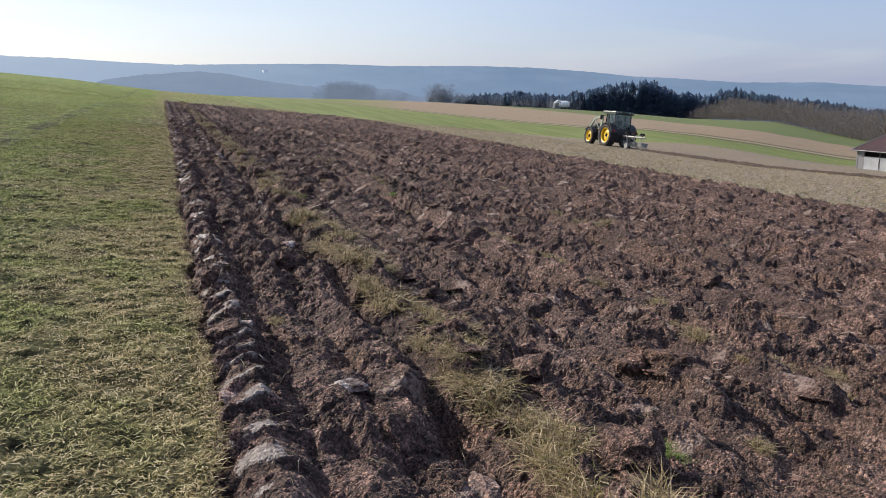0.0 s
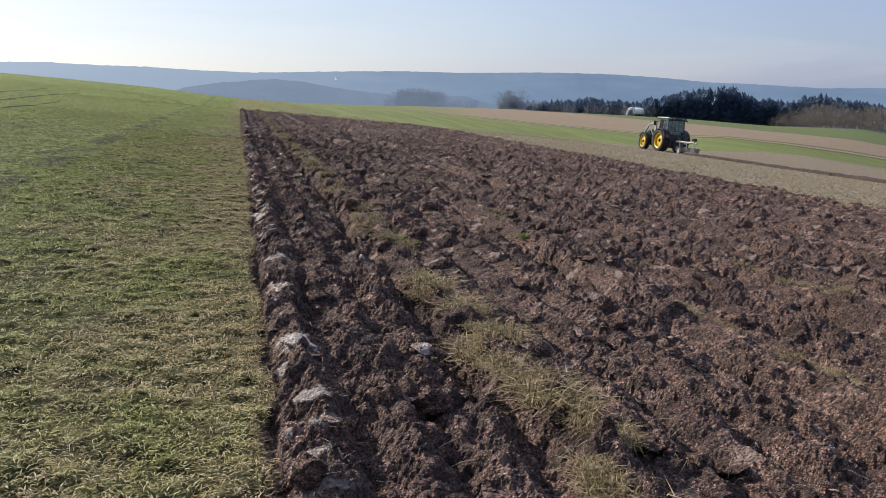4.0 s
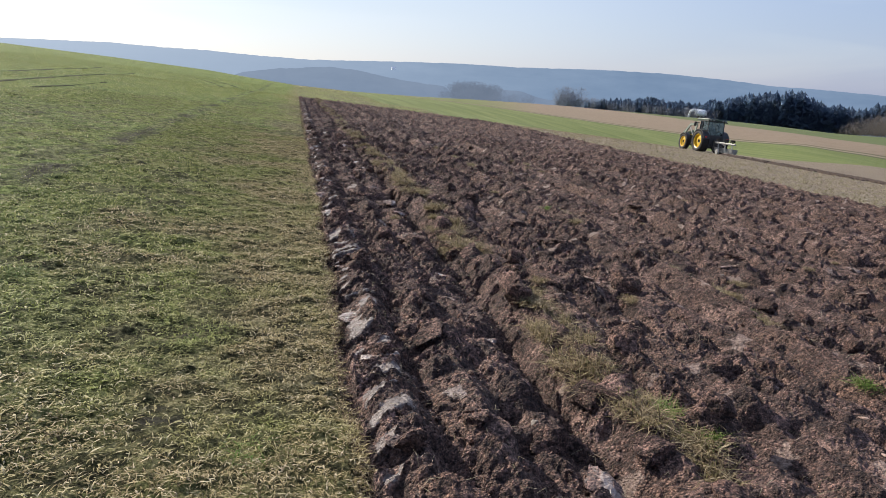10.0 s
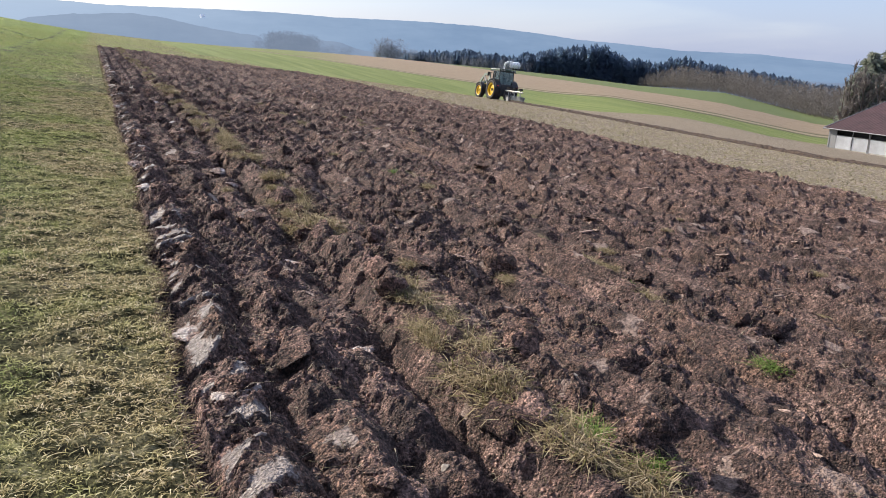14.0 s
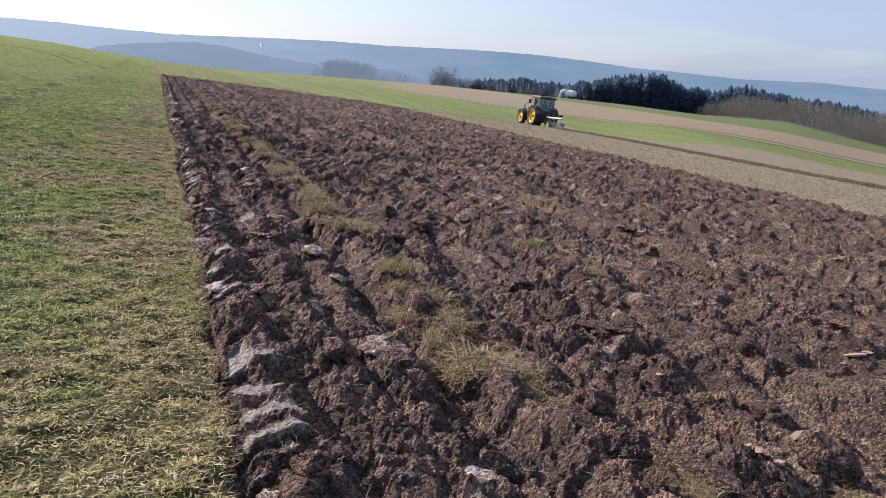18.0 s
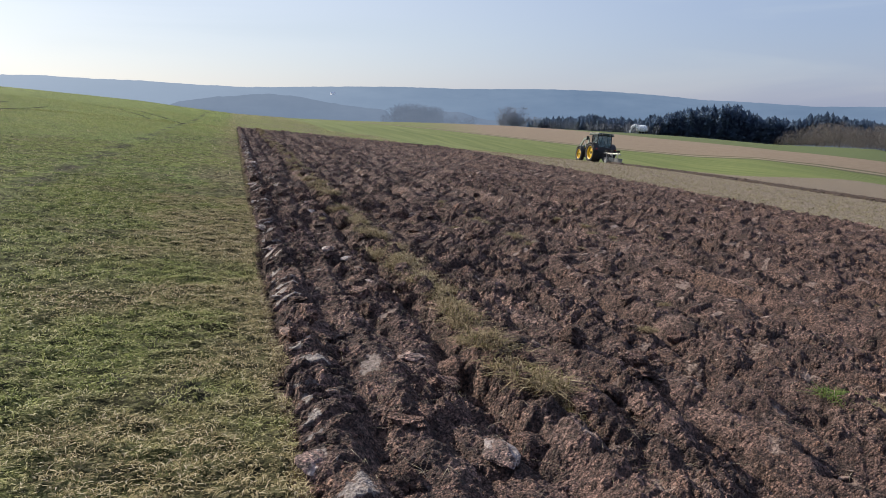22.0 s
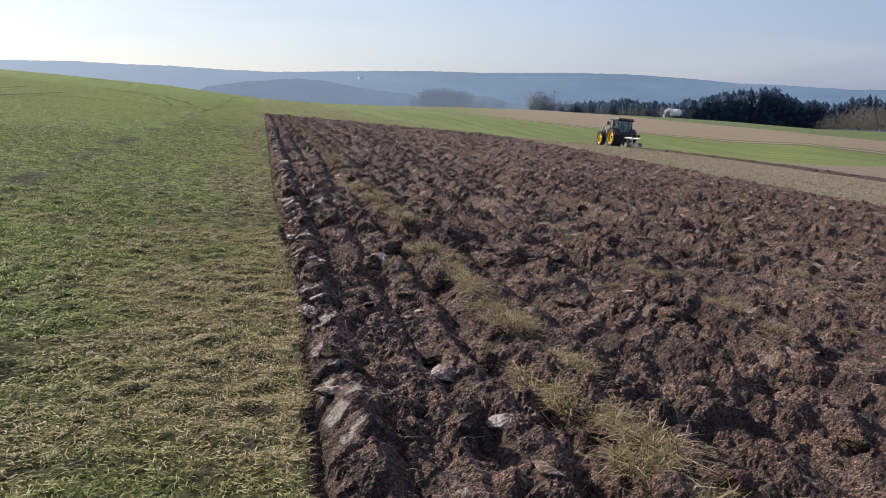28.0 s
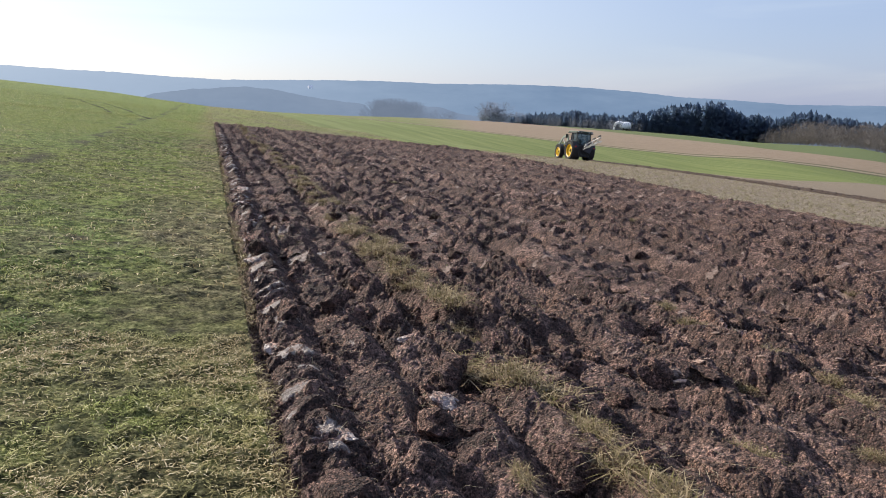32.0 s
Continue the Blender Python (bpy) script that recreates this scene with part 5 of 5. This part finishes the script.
TRACTOR, WHEELS, PLOUGH = build_tractor()

# ---- clods, stones, turf ----
def clod_mesh(name, seed, flat, material, cuts=2, knob=0.35):
    bm = bmesh.new()
    bmesh.ops.create_icosphere(bm, subdivisions=cuts, radius=1.0)
    rng = random.Random(seed)
    off = Vector((rng.uniform(0, 50), rng.uniform(0, 50), rng.uniform(0, 50)))
    planes = [(Vector((rng.gauss(0, 1), rng.gauss(0, 1), rng.gauss(0, 1))).normalized(), rng.uniform(0.45, 0.85)) for _ in range(7)]
    for v in bm.verts:
        p = v.co.copy()
        for n, d in planes:
            k = p.dot(n)
            if k > d:
                p -= n * (k - d) * 0.85
        k = 1 + knob * noise.noise(p * 1.6 + off) + 0.34 * (0.4 - abs(noise.noise(p * 3.0 + off))) + 0.20 * (0.4 - abs(noise.noise(p * 7.0 + off)))
        v.co = Vector((p.x * k, p.y * k, p.z * k * flat))
    me = bpy.data.meshes.new(name)
    bm.to_mesh(me)
    bm.free()
    me.materials.append(material)
    return me


def surface(x, y):
    return float(terrain(x, y) + furrows(np.float64(x), np.float64(y)))


CLODS = [clod_mesh("clod", 20 + i, 0.75, CLOD, 3) for i in range(7)]
SMEARS = [clod_mesh("smeared_clod", 50 + i, 0.36, SMEAR, 3, 0.22) for i in range(5)]
SLABS = [clod_mesh("soil_slab", 60 + i, 0.34, CLOD, 3, 0.5) for i in range(5)]
STONES = [clod_mesh("stone", 70 + i, 0.6, STONE, 2, 0.4) for i in range(3)]


def scatter_clods():
    rng = random.Random(12)

    def put(me, name, x, y, s, sink, tilt, label, cat, group, long=1.0):
        ob = new(name, me)
        ob.matrix_world = Matrix.Translation((x, y, surface(x, y) + s * sink)) @ Euler((rng.uniform(-tilt, tilt), rng.uniform(-tilt, tilt), rng.uniform(-0.5, 0.5))).to_matrix().to_4x4() @ Matrix.Diagonal((s, s * long, s, 1))
        return tagged(ob, label, cat, group)
    # shining slice faces along the turf and along the first inner slice
    y = 2.4
    while y < 40:
        s = rng.uniform(0.05, 0.12)
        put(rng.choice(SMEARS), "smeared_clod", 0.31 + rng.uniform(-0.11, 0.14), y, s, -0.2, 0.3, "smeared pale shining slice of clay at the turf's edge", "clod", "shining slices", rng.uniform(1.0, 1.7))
        y += rng.uniform(0.8, 1.9)
    y = 3.0
    while y < 38:
        s = rng.uniform(0.05, 0.11)
        put(rng.choice(SMEARS), "smeared_clod", 1.13 + rng.uniform(-0.12, 0.12), y, s, -0.1, 0.3, "smeared pale slab of clay lying in the furrow", "clod", "shining slices", rng.uniform(0.8, 1.9))
        y += rng.uniform(0.9, 2.2)
    for i in range(170):
        x, y = EDGE + 0.2 + abs(rng.gauss(0, 3.2)), rng.uniform(2.5, 40)
        put(rng.choice(SLABS), "soil_slab", x, y, rng.uniform(0.06, 0.13), -0.12, 0.3, "flat dry slab of soil tipped on the furrow", "clod", "soil slabs", rng.uniform(1.2, 2.2))
    for x, y in ((1.1, 17.4), (1.0, 26.3), (1.1, 14.0), (1.12, 25.4), (0.9, 4.2)):
        put(rng.choice(SMEARS), "smeared_clod", x, y, rng.uniform(0.08, 0.11), 0.0, 0.25, "broad pale slab of clay lying over a hollow", "clod", "shining slices", 0.8)
    for x, y in ((5.5, 6.8), (1.0, 3.5), (3.5, 3.4), (1.0, 9.6), (1.1, 12.4), (3.1, 9.5), (2.1, 13.7), (2.1, 12.5), (1.3, 21.6), (1.6, 18.2), (1.4, 20.3), (1.2, 21.3), (3.9, 23.7),
                 (2.4, 20.8), (3.6, 31.7), (4.4, 31.8), (4.1, 26.9), (0.9, 24.7), (1.2, 30.1), (1.1, 31.2), (3.5, 31.4), (6.2, 37.5)):
        put(rng.choice(CLODS), "clod", x, y, rng.uniform(0.09, 0.15), 0.1, 0.5, "large dark clod of turned soil", "clod", "large clods", rng.uniform(1.0, 1.5))
    for i in range(200):
        x, y = EDGE + 0.15 + abs(rng.gauss(0, 2.6)), rng.uniform(2.5, 38)
        put(rng.choice(CLODS), "clod", x, y, rng.uniform(0.05, 0.12), 0.25, 0.8, "brown clod of turned soil", "clod", "clods", rng.uniform(0.9, 1.5))
    for x, y in ((3.3, 5.5), (4.6, 6.6), (5.1, 14.3), (4.7, 16.8), (5.0, 14.1), (2.7, 13.3), (2.3, 13.4), (3.4, 12.6), (3.1, 11.7), (12.2, 14.9), (4.6, 19.5), (4.4, 26.7), (2.4, 35.2), (1.1, 12.6), (1.2, 11.2), (1.1, 4.0)):
        put(rng.choice(STONES), "stone", x, y, rng.uniform(0.018, 0.034), 0.1, 0.9, "pale stone lying on the ploughed soil", "stone", "field stones", rng.uniform(0.8, 1.4))


def scatter_crumbs():
    """Small lumps past counting, joined."""
    rng = np.random.default_rng(5)
    models = []
    for i in range(5):
        me = clod_mesh("crumb_model", 90 + i, 0.8, CLOD, 1, 0.3)
        co = np.empty(len(me.vertices) * 3)
        me.vertices.foreach_get("co", co)
        models.append((co.reshape(-1, 3), np.array([p.vertices[:] for p in me.polygons])))
        bpy.data.meshes.remove(me)
    n = 12000
    x = EDGE + 0.1 + rng.random(n) ** 2.0 * 7.5
    y = rng.uniform(1.8, 42, n)
    keep = (fbm(x * 2.2, y * 1.8, 3, 171) + 0.25 * rng.random(n) > 0.60) & (smear(x, y) < 0.2)
    x, y = x[keep], y[keep]
    n = len(x)
    s = 0.007 + 0.030 * rng.random(n) ** 3
    z = terrain(x, y) + furrows(x, y) - s * 0.1
    co, f, base = [], [], 0
    which = rng.integers(0, 5, n)
    for k, (c, t) in enumerate(models):
        for i in np.nonzero(which == k)[0]:
            a = rng.random() * 6.28
            ca, sa = math.cos(a), math.sin(a)
            e, g = 0.7 + 0.7 * rng.random(2)
            p = np.stack([(c[:, 0] * ca - c[:, 1] * sa) * e, (c[:, 0] * sa + c[:, 1] * ca) * g, c[:, 2]], 1) * s[i] + (x[i], y[i], z[i])
            co.append(p)
            f.append(t + base)
            base += len(c)
    tagged(raw("soil_crumbs", np.concatenate(co), np.concatenate(f), CLOD), "loose crumbs of brown soil over the furrows", "soil", kind="stuff")


def scatter_flakes():
    """Flat pale flakes added on the slice crests as bright dashes, past counting, joined."""
    rng = np.random.default_rng(15)
    me = clod_mesh("flake_model", 97, 0.3, FLAKE, 1, 0.5)
    c = np.empty(len(me.vertices) * 3)
    me.vertices.foreach_get("co", c)
    c, t = c.reshape(-1, 3), np.array([p.vertices[:] for p in me.polygons])
    bpy.data.meshes.remove(me)
    n = 16000
    x, y = 2.6 + rng.random(n) ** 1.3 * 13, rng.uniform(1.8, 62, n)
    ns, f, q, r1, r2 = slices(x, y)
    keep = (q > 0.08) & (q < 0.42) & (r1 > 0.35) & (fbm(x * 1.2, y * 0.8, 3, 181) > 0.47)
    x, y = x[keep], y[keep]
    co, fs = [], []
    for i in range(len(x)):
        s = 0.016 + 0.04 * rng.random() ** 2 + 0.001 * x[i]
        a = rng.normal(0.0, 0.45)
        ca, sa = math.cos(a), math.sin(a)
        p = c * (s * rng.uniform(0.5, 1.0), s * rng.uniform(1.0, 1.9), s)
        p = np.stack([p[:, 0] * ca - p[:, 1] * sa, p[:, 0] * sa + p[:, 1] * ca, p[:, 2] - 0.3 * p[:, 1] - 0.1 * p[:, 0]], 1)
        co.append(p + (x[i], y[i], 0.0))
        fs.append(t + 12 * i)
    z = np.repeat(terrain(x, y) + furrows(x, y) - 0.003, 12)
    co = np.concatenate(co)
    co[:, 2] += z
    tagged(raw("dry_flakes", co, np.concatenate(fs), FLAKE), "pale flakes of soil along the slice crests", "soil", kind="stuff")


def blade_arrays(x, y, z, length, width, rng, lean, wind=0.0, bend=0.5):
    """Two triangles a blade: upright foot, bent tip."""
    n = len(x)
    a = rng.random(n) * 2 * np.pi
    tilt = lean * rng.random(n) ** 0.7
    dx, dy = np.cos(a) * np.sin(tilt), np.sin(a) * np.sin(tilt) + wind
    dz = np.cos(tilt)
    px, py = -np.sin(a), np.cos(a)
    k = rng.random(n) * 0.5 + 0.3
    base = np.stack([x, y, z], 1)
    side = np.stack([px * width, py * width, np.zeros(n)], 1)
    mid = base + np.stack([dx, dy, dz], 1) * (length * 0.5)[:, None]
    tip = mid + np.stack([dx + np.cos(a) * bend * k * 1.6, dy + np.sin(a) * bend * k * 1.6, dz * (1 - bend)], 1) * (length * 0.55)[:, None]
    co = np.stack([base, mid + side, tip, mid - side], 1).reshape(-1, 3)
    b = np.arange(n)[:, None] * 4
    f = np.concatenate([b + np.array([[0, 1, 3]]), b + np.array([[1, 2, 3]])], 1).reshape(-1, 3)
    return co, f


def tuft_mesh(seed, n, height, spread, material):
    rng = np.random.default_rng(seed)
    r = spread * rng.random(n) ** 0.6
    a = rng.random(n) * 6.283
    co, f = blade_arrays(r * np.cos(a), r * np.sin(a) * 1.4, np.full(n, -0.02), height * (0.4 + 0.8 * rng.random(n)), 0.0016 + 0.0022 * rng.random(n), rng, 1.35, 0.0, 0.95)
    ob = raw("tuft_model", co, f, material)
    me = ob.data
    bpy.data.objects.remove(ob)
    return me


TUFTS = [tuft_mesh(i, 420, 0.15, 0.13, TUFT) for i in range(6)]
GREENS = [tuft_mesh(20 + i, 260, 0.12, 0.09, FRESH) for i in range(3)]


def scatter_tufts():
    rng = random.Random(31)

    def put(me, x, y, s, label, group, name="grass_tuft"):
        ob = new(name, me)
        ob.matrix_world = Matrix.Translation((x, y, surface(x, y) + 0.005)) @ Matrix.Rotation(rng.uniform(-0.5, 0.5), 4, "Z") @ Matrix.Diagonal((s * rng.uniform(0.6, 1.1), s * rng.uniform(0.8, 1.4), s * rng.uniform(0.8, 1.3), 1))
        tagged(ob, label, "grass", group)
    for row, (x0, y1, chance) in enumerate(((1.69, 80, 0.95), (4.05, 52, 0.36), (6.2, 45, 0.28), (8.4, 42, 0.22))):
        y = 2.2
        while y < y1:
            if value_noise(np.float64(y * 0.45 + row * 9), np.float64(row * 3.0), 77) < chance * 0.95:
                put(rng.choice(TUFTS), x0 + rng.uniform(-0.17, 0.17), y, rng.uniform(0.7, 1.3) * (1 if row == 0 else 0.75), "yellowed tuft of turned-under turf between furrow slices", "turf tufts")
            y += (rng.uniform(0.13, 0.27) if row == 0 else rng.uniform(0.25, 0.6)) * (1 + y / 70)
    for i in range(60):
        put(rng.choice(TUFTS), rng.uniform(0.5, 9), rng.uniform(3, 40), rng.uniform(0.3, 0.6), "small dry tuft in the ploughed soil", "turf tufts")
    for x, y in ((1.9, 8.7), (2.2, 3.0), (4.1, 15.3), (3.8, 13.3), (1.9, 12.6), (4.5, 31.9), (1.9, 9.0), (2.0, 12.3), (6.2, 30.0), (3.9, 20.7)):
        put(rng.choice(GREENS), x, y, rng.uniform(0.7, 1.1), "fresh green tuft among the clods", "green tufts")
    for i in range(34):
        x, y = -0.3 - 3.5 * rng.random(), rng.uniform(2.5, 34)
        ob = new("grass_tuft", rng.choice(GREENS))
        s = rng.uniform(0.5, 0.95)
        ob.matrix_world = Matrix.Translation((x, y, float(terrain(x, y)))) @ Matrix.Diagonal((s * 1.5, s * 1.5, s * 0.8, 1))
        tagged(ob, "lush bright green patch of grass in the pasture", "grass", "green tufts")


def scatter_grass():
    rng = np.random.default_rng(8)
    co, f, base = [], [], 0
    for n, x0, x1, y0, y1, lo, hi, w in ((300000, -1.5, EDGE, 1.6, 31, 0.022, 0.055, 0.0029), (150000, -3.6, -0.9, 1.6, 33, 0.025, 0.065, 0.0046), (76000, -9, -1.6, 3, 44, 0.035, 0.09, 0.0055), (70000, -14, EDGE, 32, 80, 0.05, 0.10, 0.008), (36000, -34, EDGE, 76, 125, 0.08, 0.15, 0.015), (30000, -30, -12, 26, 80, 0.06, 0.12, 0.012), (26000, -24, -8, 3, 30, 0.05, 0.10, 0.007)):
        x, y = rng.uniform(x0, x1, n), rng.uniform(y0, y1, n)
        keep = (fbm(x * 2.6, y * 2.6, 4, 14, 0.65) + 0.34 * rng.random(n) > 0.5) & (x < x1 - 0.6 * rng.random(n) if x1 < -0.5 else x > x0 + 0.9 * rng.random(n) ** 2) & ((np.abs(x + 3.5 + 0.006 * (y - 30)) > 0.3) | (rng.random(n) < 0.2)) & (rut_gap(x, y) > 0.3)
        x, y = x[keep], y[keep]
        ragged = EDGE + 0.17 * (fbm(y * 1.7, y * 0, 2, 105) - 0.55)
        x = np.where(x > EDGE - 0.12, x + ragged - EDGE, x)
        m = len(x)
        c, t = blade_arrays(x, y, terrain(x, y) + 0.03 * (fbm(x * 0.7, y * 0.7, 3, 3) - 0.5) + 0.004 + np.where(y < 60, tussocks(x, y), 0.0), lo + (hi - lo) * rng.random(m), w * (0.6 + 0.8 * rng.random(m)), rng, 1.35, 0.0, 0.9)
        co.append(c)
        f.append(t + base)
        base += len(c)
    tagged(raw("pasture_grass", np.concatenate(co), np.concatenate(f), BLADE), "short matted winter grass, green and straw-yellow", "grass", kind="stuff")
    # turf hanging over the furrow wall
    n = 24000
    y = 1.2 + 48 * rng.random(n)
    x = EDGE + 0.17 * (fbm(y * 1.7, y * 0, 2, 105) - 0.55) + 0.03 - 0.09 * rng.random(n)
    c, t = blade_arrays(x, y, terrain(x, y) - 0.005, 0.025 + 0.04 * rng.random(n), 0.002 + 0.002 * rng.random(n), rng, 1.3, 0.0, 0.9)
    tagged(raw("turf_fringe", c, t, TUFT), "dry grass fringe hanging over the furrow's edge", "grass", kind="stuff")
    # straw and roots lying on the clods
    n = 14000
    x, y = EDGE + 0.2 + rng.random(n) ** 1.4 * 8, rng.uniform(2, 40, n)
    near_row = np.abs((x - EDGE) % PASS - 1.7) < 0.45
    keep = near_row | (rng.random(n) < 0.35)
    x, y = x[keep], y[keep]
    c, t = blade_arrays(x, y, terrain(x, y) + furrows(x, y) + 0.004, 0.05 + 0.10 * rng.random(len(x)), np.full(len(x), 0.0016), rng, 1.6, 0.0, 1.0)
    tagged(raw("loose_straw", c, t, STRAW), "loose straw and roots on the turned soil", "straw", kind="stuff")
    # stubble rows between the ploughed land and the tractor's furrow
    n = 17000
    x, y = FAR_EDGE - 0.1 + rng.random(n) ** 1.5 * 17, rng.uniform(-8, 100, n)
    x = np.where(rng.random(n) < 0.45, np.round(x / 0.5) * 0.5 + rng.normal(0, 0.09, n), x)
    keep = y < 84 + (x - 18.5) * 1.25
    x, y = np.repeat(x[keep], 4), np.repeat(y[keep], 4)
    x, y = x + rng.normal(0, 0.035, len(x)), y + rng.normal(0, 0.035, len(x))
    c, t = blade_arrays(x, y, terrain(x, y) - 0.01, 0.05 + 0.08 * rng.random(len(x)), 0.011 + 0.009 * rng.random(len(x)), rng, 1.15, 0.0, 0.5)
    tagged(raw("stubble", c, t, STUBBLE), "pale cut stubble with young green sprouts", "stubble", kind="stuff")


scatter_clods()
scatter_crumbs()
scatter_flakes()
scatter_tufts()
scatter_grass()


# ---- the tractor's own furrow ----
START, LANE = 58.5, 36.65
DRIVE_T = (0, 6, 9, 13, 17, 19, 24, 26, 28, 30, 32)
DRIVE_Y = (58.5, 68.2, 72.5, 77.9, 83.6, 86.4, 93.7, 96.0, 97.9, 99.0, 99.5)


def strip_piece(y0, y1, seed, step=0.12):
    x, y, f = sheet(-1.3, 1.3, y0, y1, 0.13, step)
    h = furrows(x + 2.3 + 2.2 * (seed % 3), y + 7.0 * seed) 
    h = 0.7 * h + 0.09 - 0.22 * np.clip((np.abs(x) - 0.95) / 0.35, 0, 1)
    return np.stack([x, y, h], 1), f


def build_strip():
    y0, y1 = -35.0, START - 5.0
    c, f = strip_piece(y0, y1, 1)
    c[:, 2] += terrain(c[:, 0] + LANE, c[:, 1])
    c[:, 0] += LANE
    tagged(raw("turned_strip", c, f, MOIST), "dark strip of soil turned by the passing plough", "soil", kind="stuff")
    pieces = []
    for i in range(46):
        a = y1 + i
        c, f = strip_piece(-0.5, 0.53, i + 2)
        c[:, 2] += terrain(c[:, 0] + LANE, c[:, 1] + a + 0.5) - terrain(LANE, a + 0.5)
        ob = raw("furrow_slice", c, f, MOIST)
        tagged(ob, "dark slice of soil that the plough turns up", "soil", "furrow slices")
        ob.location = (LANE, a + 0.5, on_land(LANE, a + 0.5))
        pieces.append((ob, a + 0.5))
    return pieces


SLICES = build_strip()


# ---- what moves ----
def drive(t):
    """How far the tractor has come at t seconds."""
    return float(np.interp(t, DRIVE_T, DRIVE_Y))


def motions():
    rows = []
    for i in range(0, 33):
        y = drive(i)
        z, za = on_land(LANE, y), on_land(LANE, y + 2.85)
        zl, zr = on_land(LANE - 1, y), on_land(LANE + 1, y)
        rows.append((i, pose(LANE, y, z - 0.05, math.degrees(math.atan2(za - z, 2.85)), math.degrees(math.atan2(zl - zr, 2.0)), 0)))
    walk(TRACTOR, rows)
    for k, w in enumerate(WHEELS):
        r = 0.97 if k < 2 else 0.74
        x, y = (-0.98, 0.98, -0.96, 0.96)[k], 0 if k < 2 else 2.85
        walk(w, [(i * 0.5, pose(x, y, r, -math.degrees((drive(i * 0.5) - START) / r), 0, 0)) for i in range(65)])
    down = (0, -1.4, 0.42)
    walk(PLOUGH, [(0, pose(*down)), (29.4, pose(*down)), (30.4, pose(0, -1.4, 0.5, -3, 0, 0)), (31.0, pose(0, -1.4, 0.6, -6, 0, 0)),
                   (31.5, pose(0, -1.4, 0.85, -18, 0, 0) @ pose(0, 0, 0, 0, 8, 0)), (32.0, pose(0, -1.4, 1.0, -32, 0, 0) @ pose(0, 0, 0, 0, 28, 0))])
    for ob, y in SLICES:
        x0, z0 = ob.location.x, ob.location.z
        t = float(np.interp(y + 3.6, DRIVE_Y, DRIVE_T)) if y + 3.6 < 99.2 else 99.0
        low, up = pose(x0, y, z0 - 0.45), pose(x0, y, z0)
        if t >= 31.6:
            walk(ob, [(0, low), (32.0, low)])
        else:
            t = max(t, 0.2)
            walk(ob, [(0, low), (max(0.1, t - 0.4), low), (t + 0.3, up), (32.0, up)])


motions()
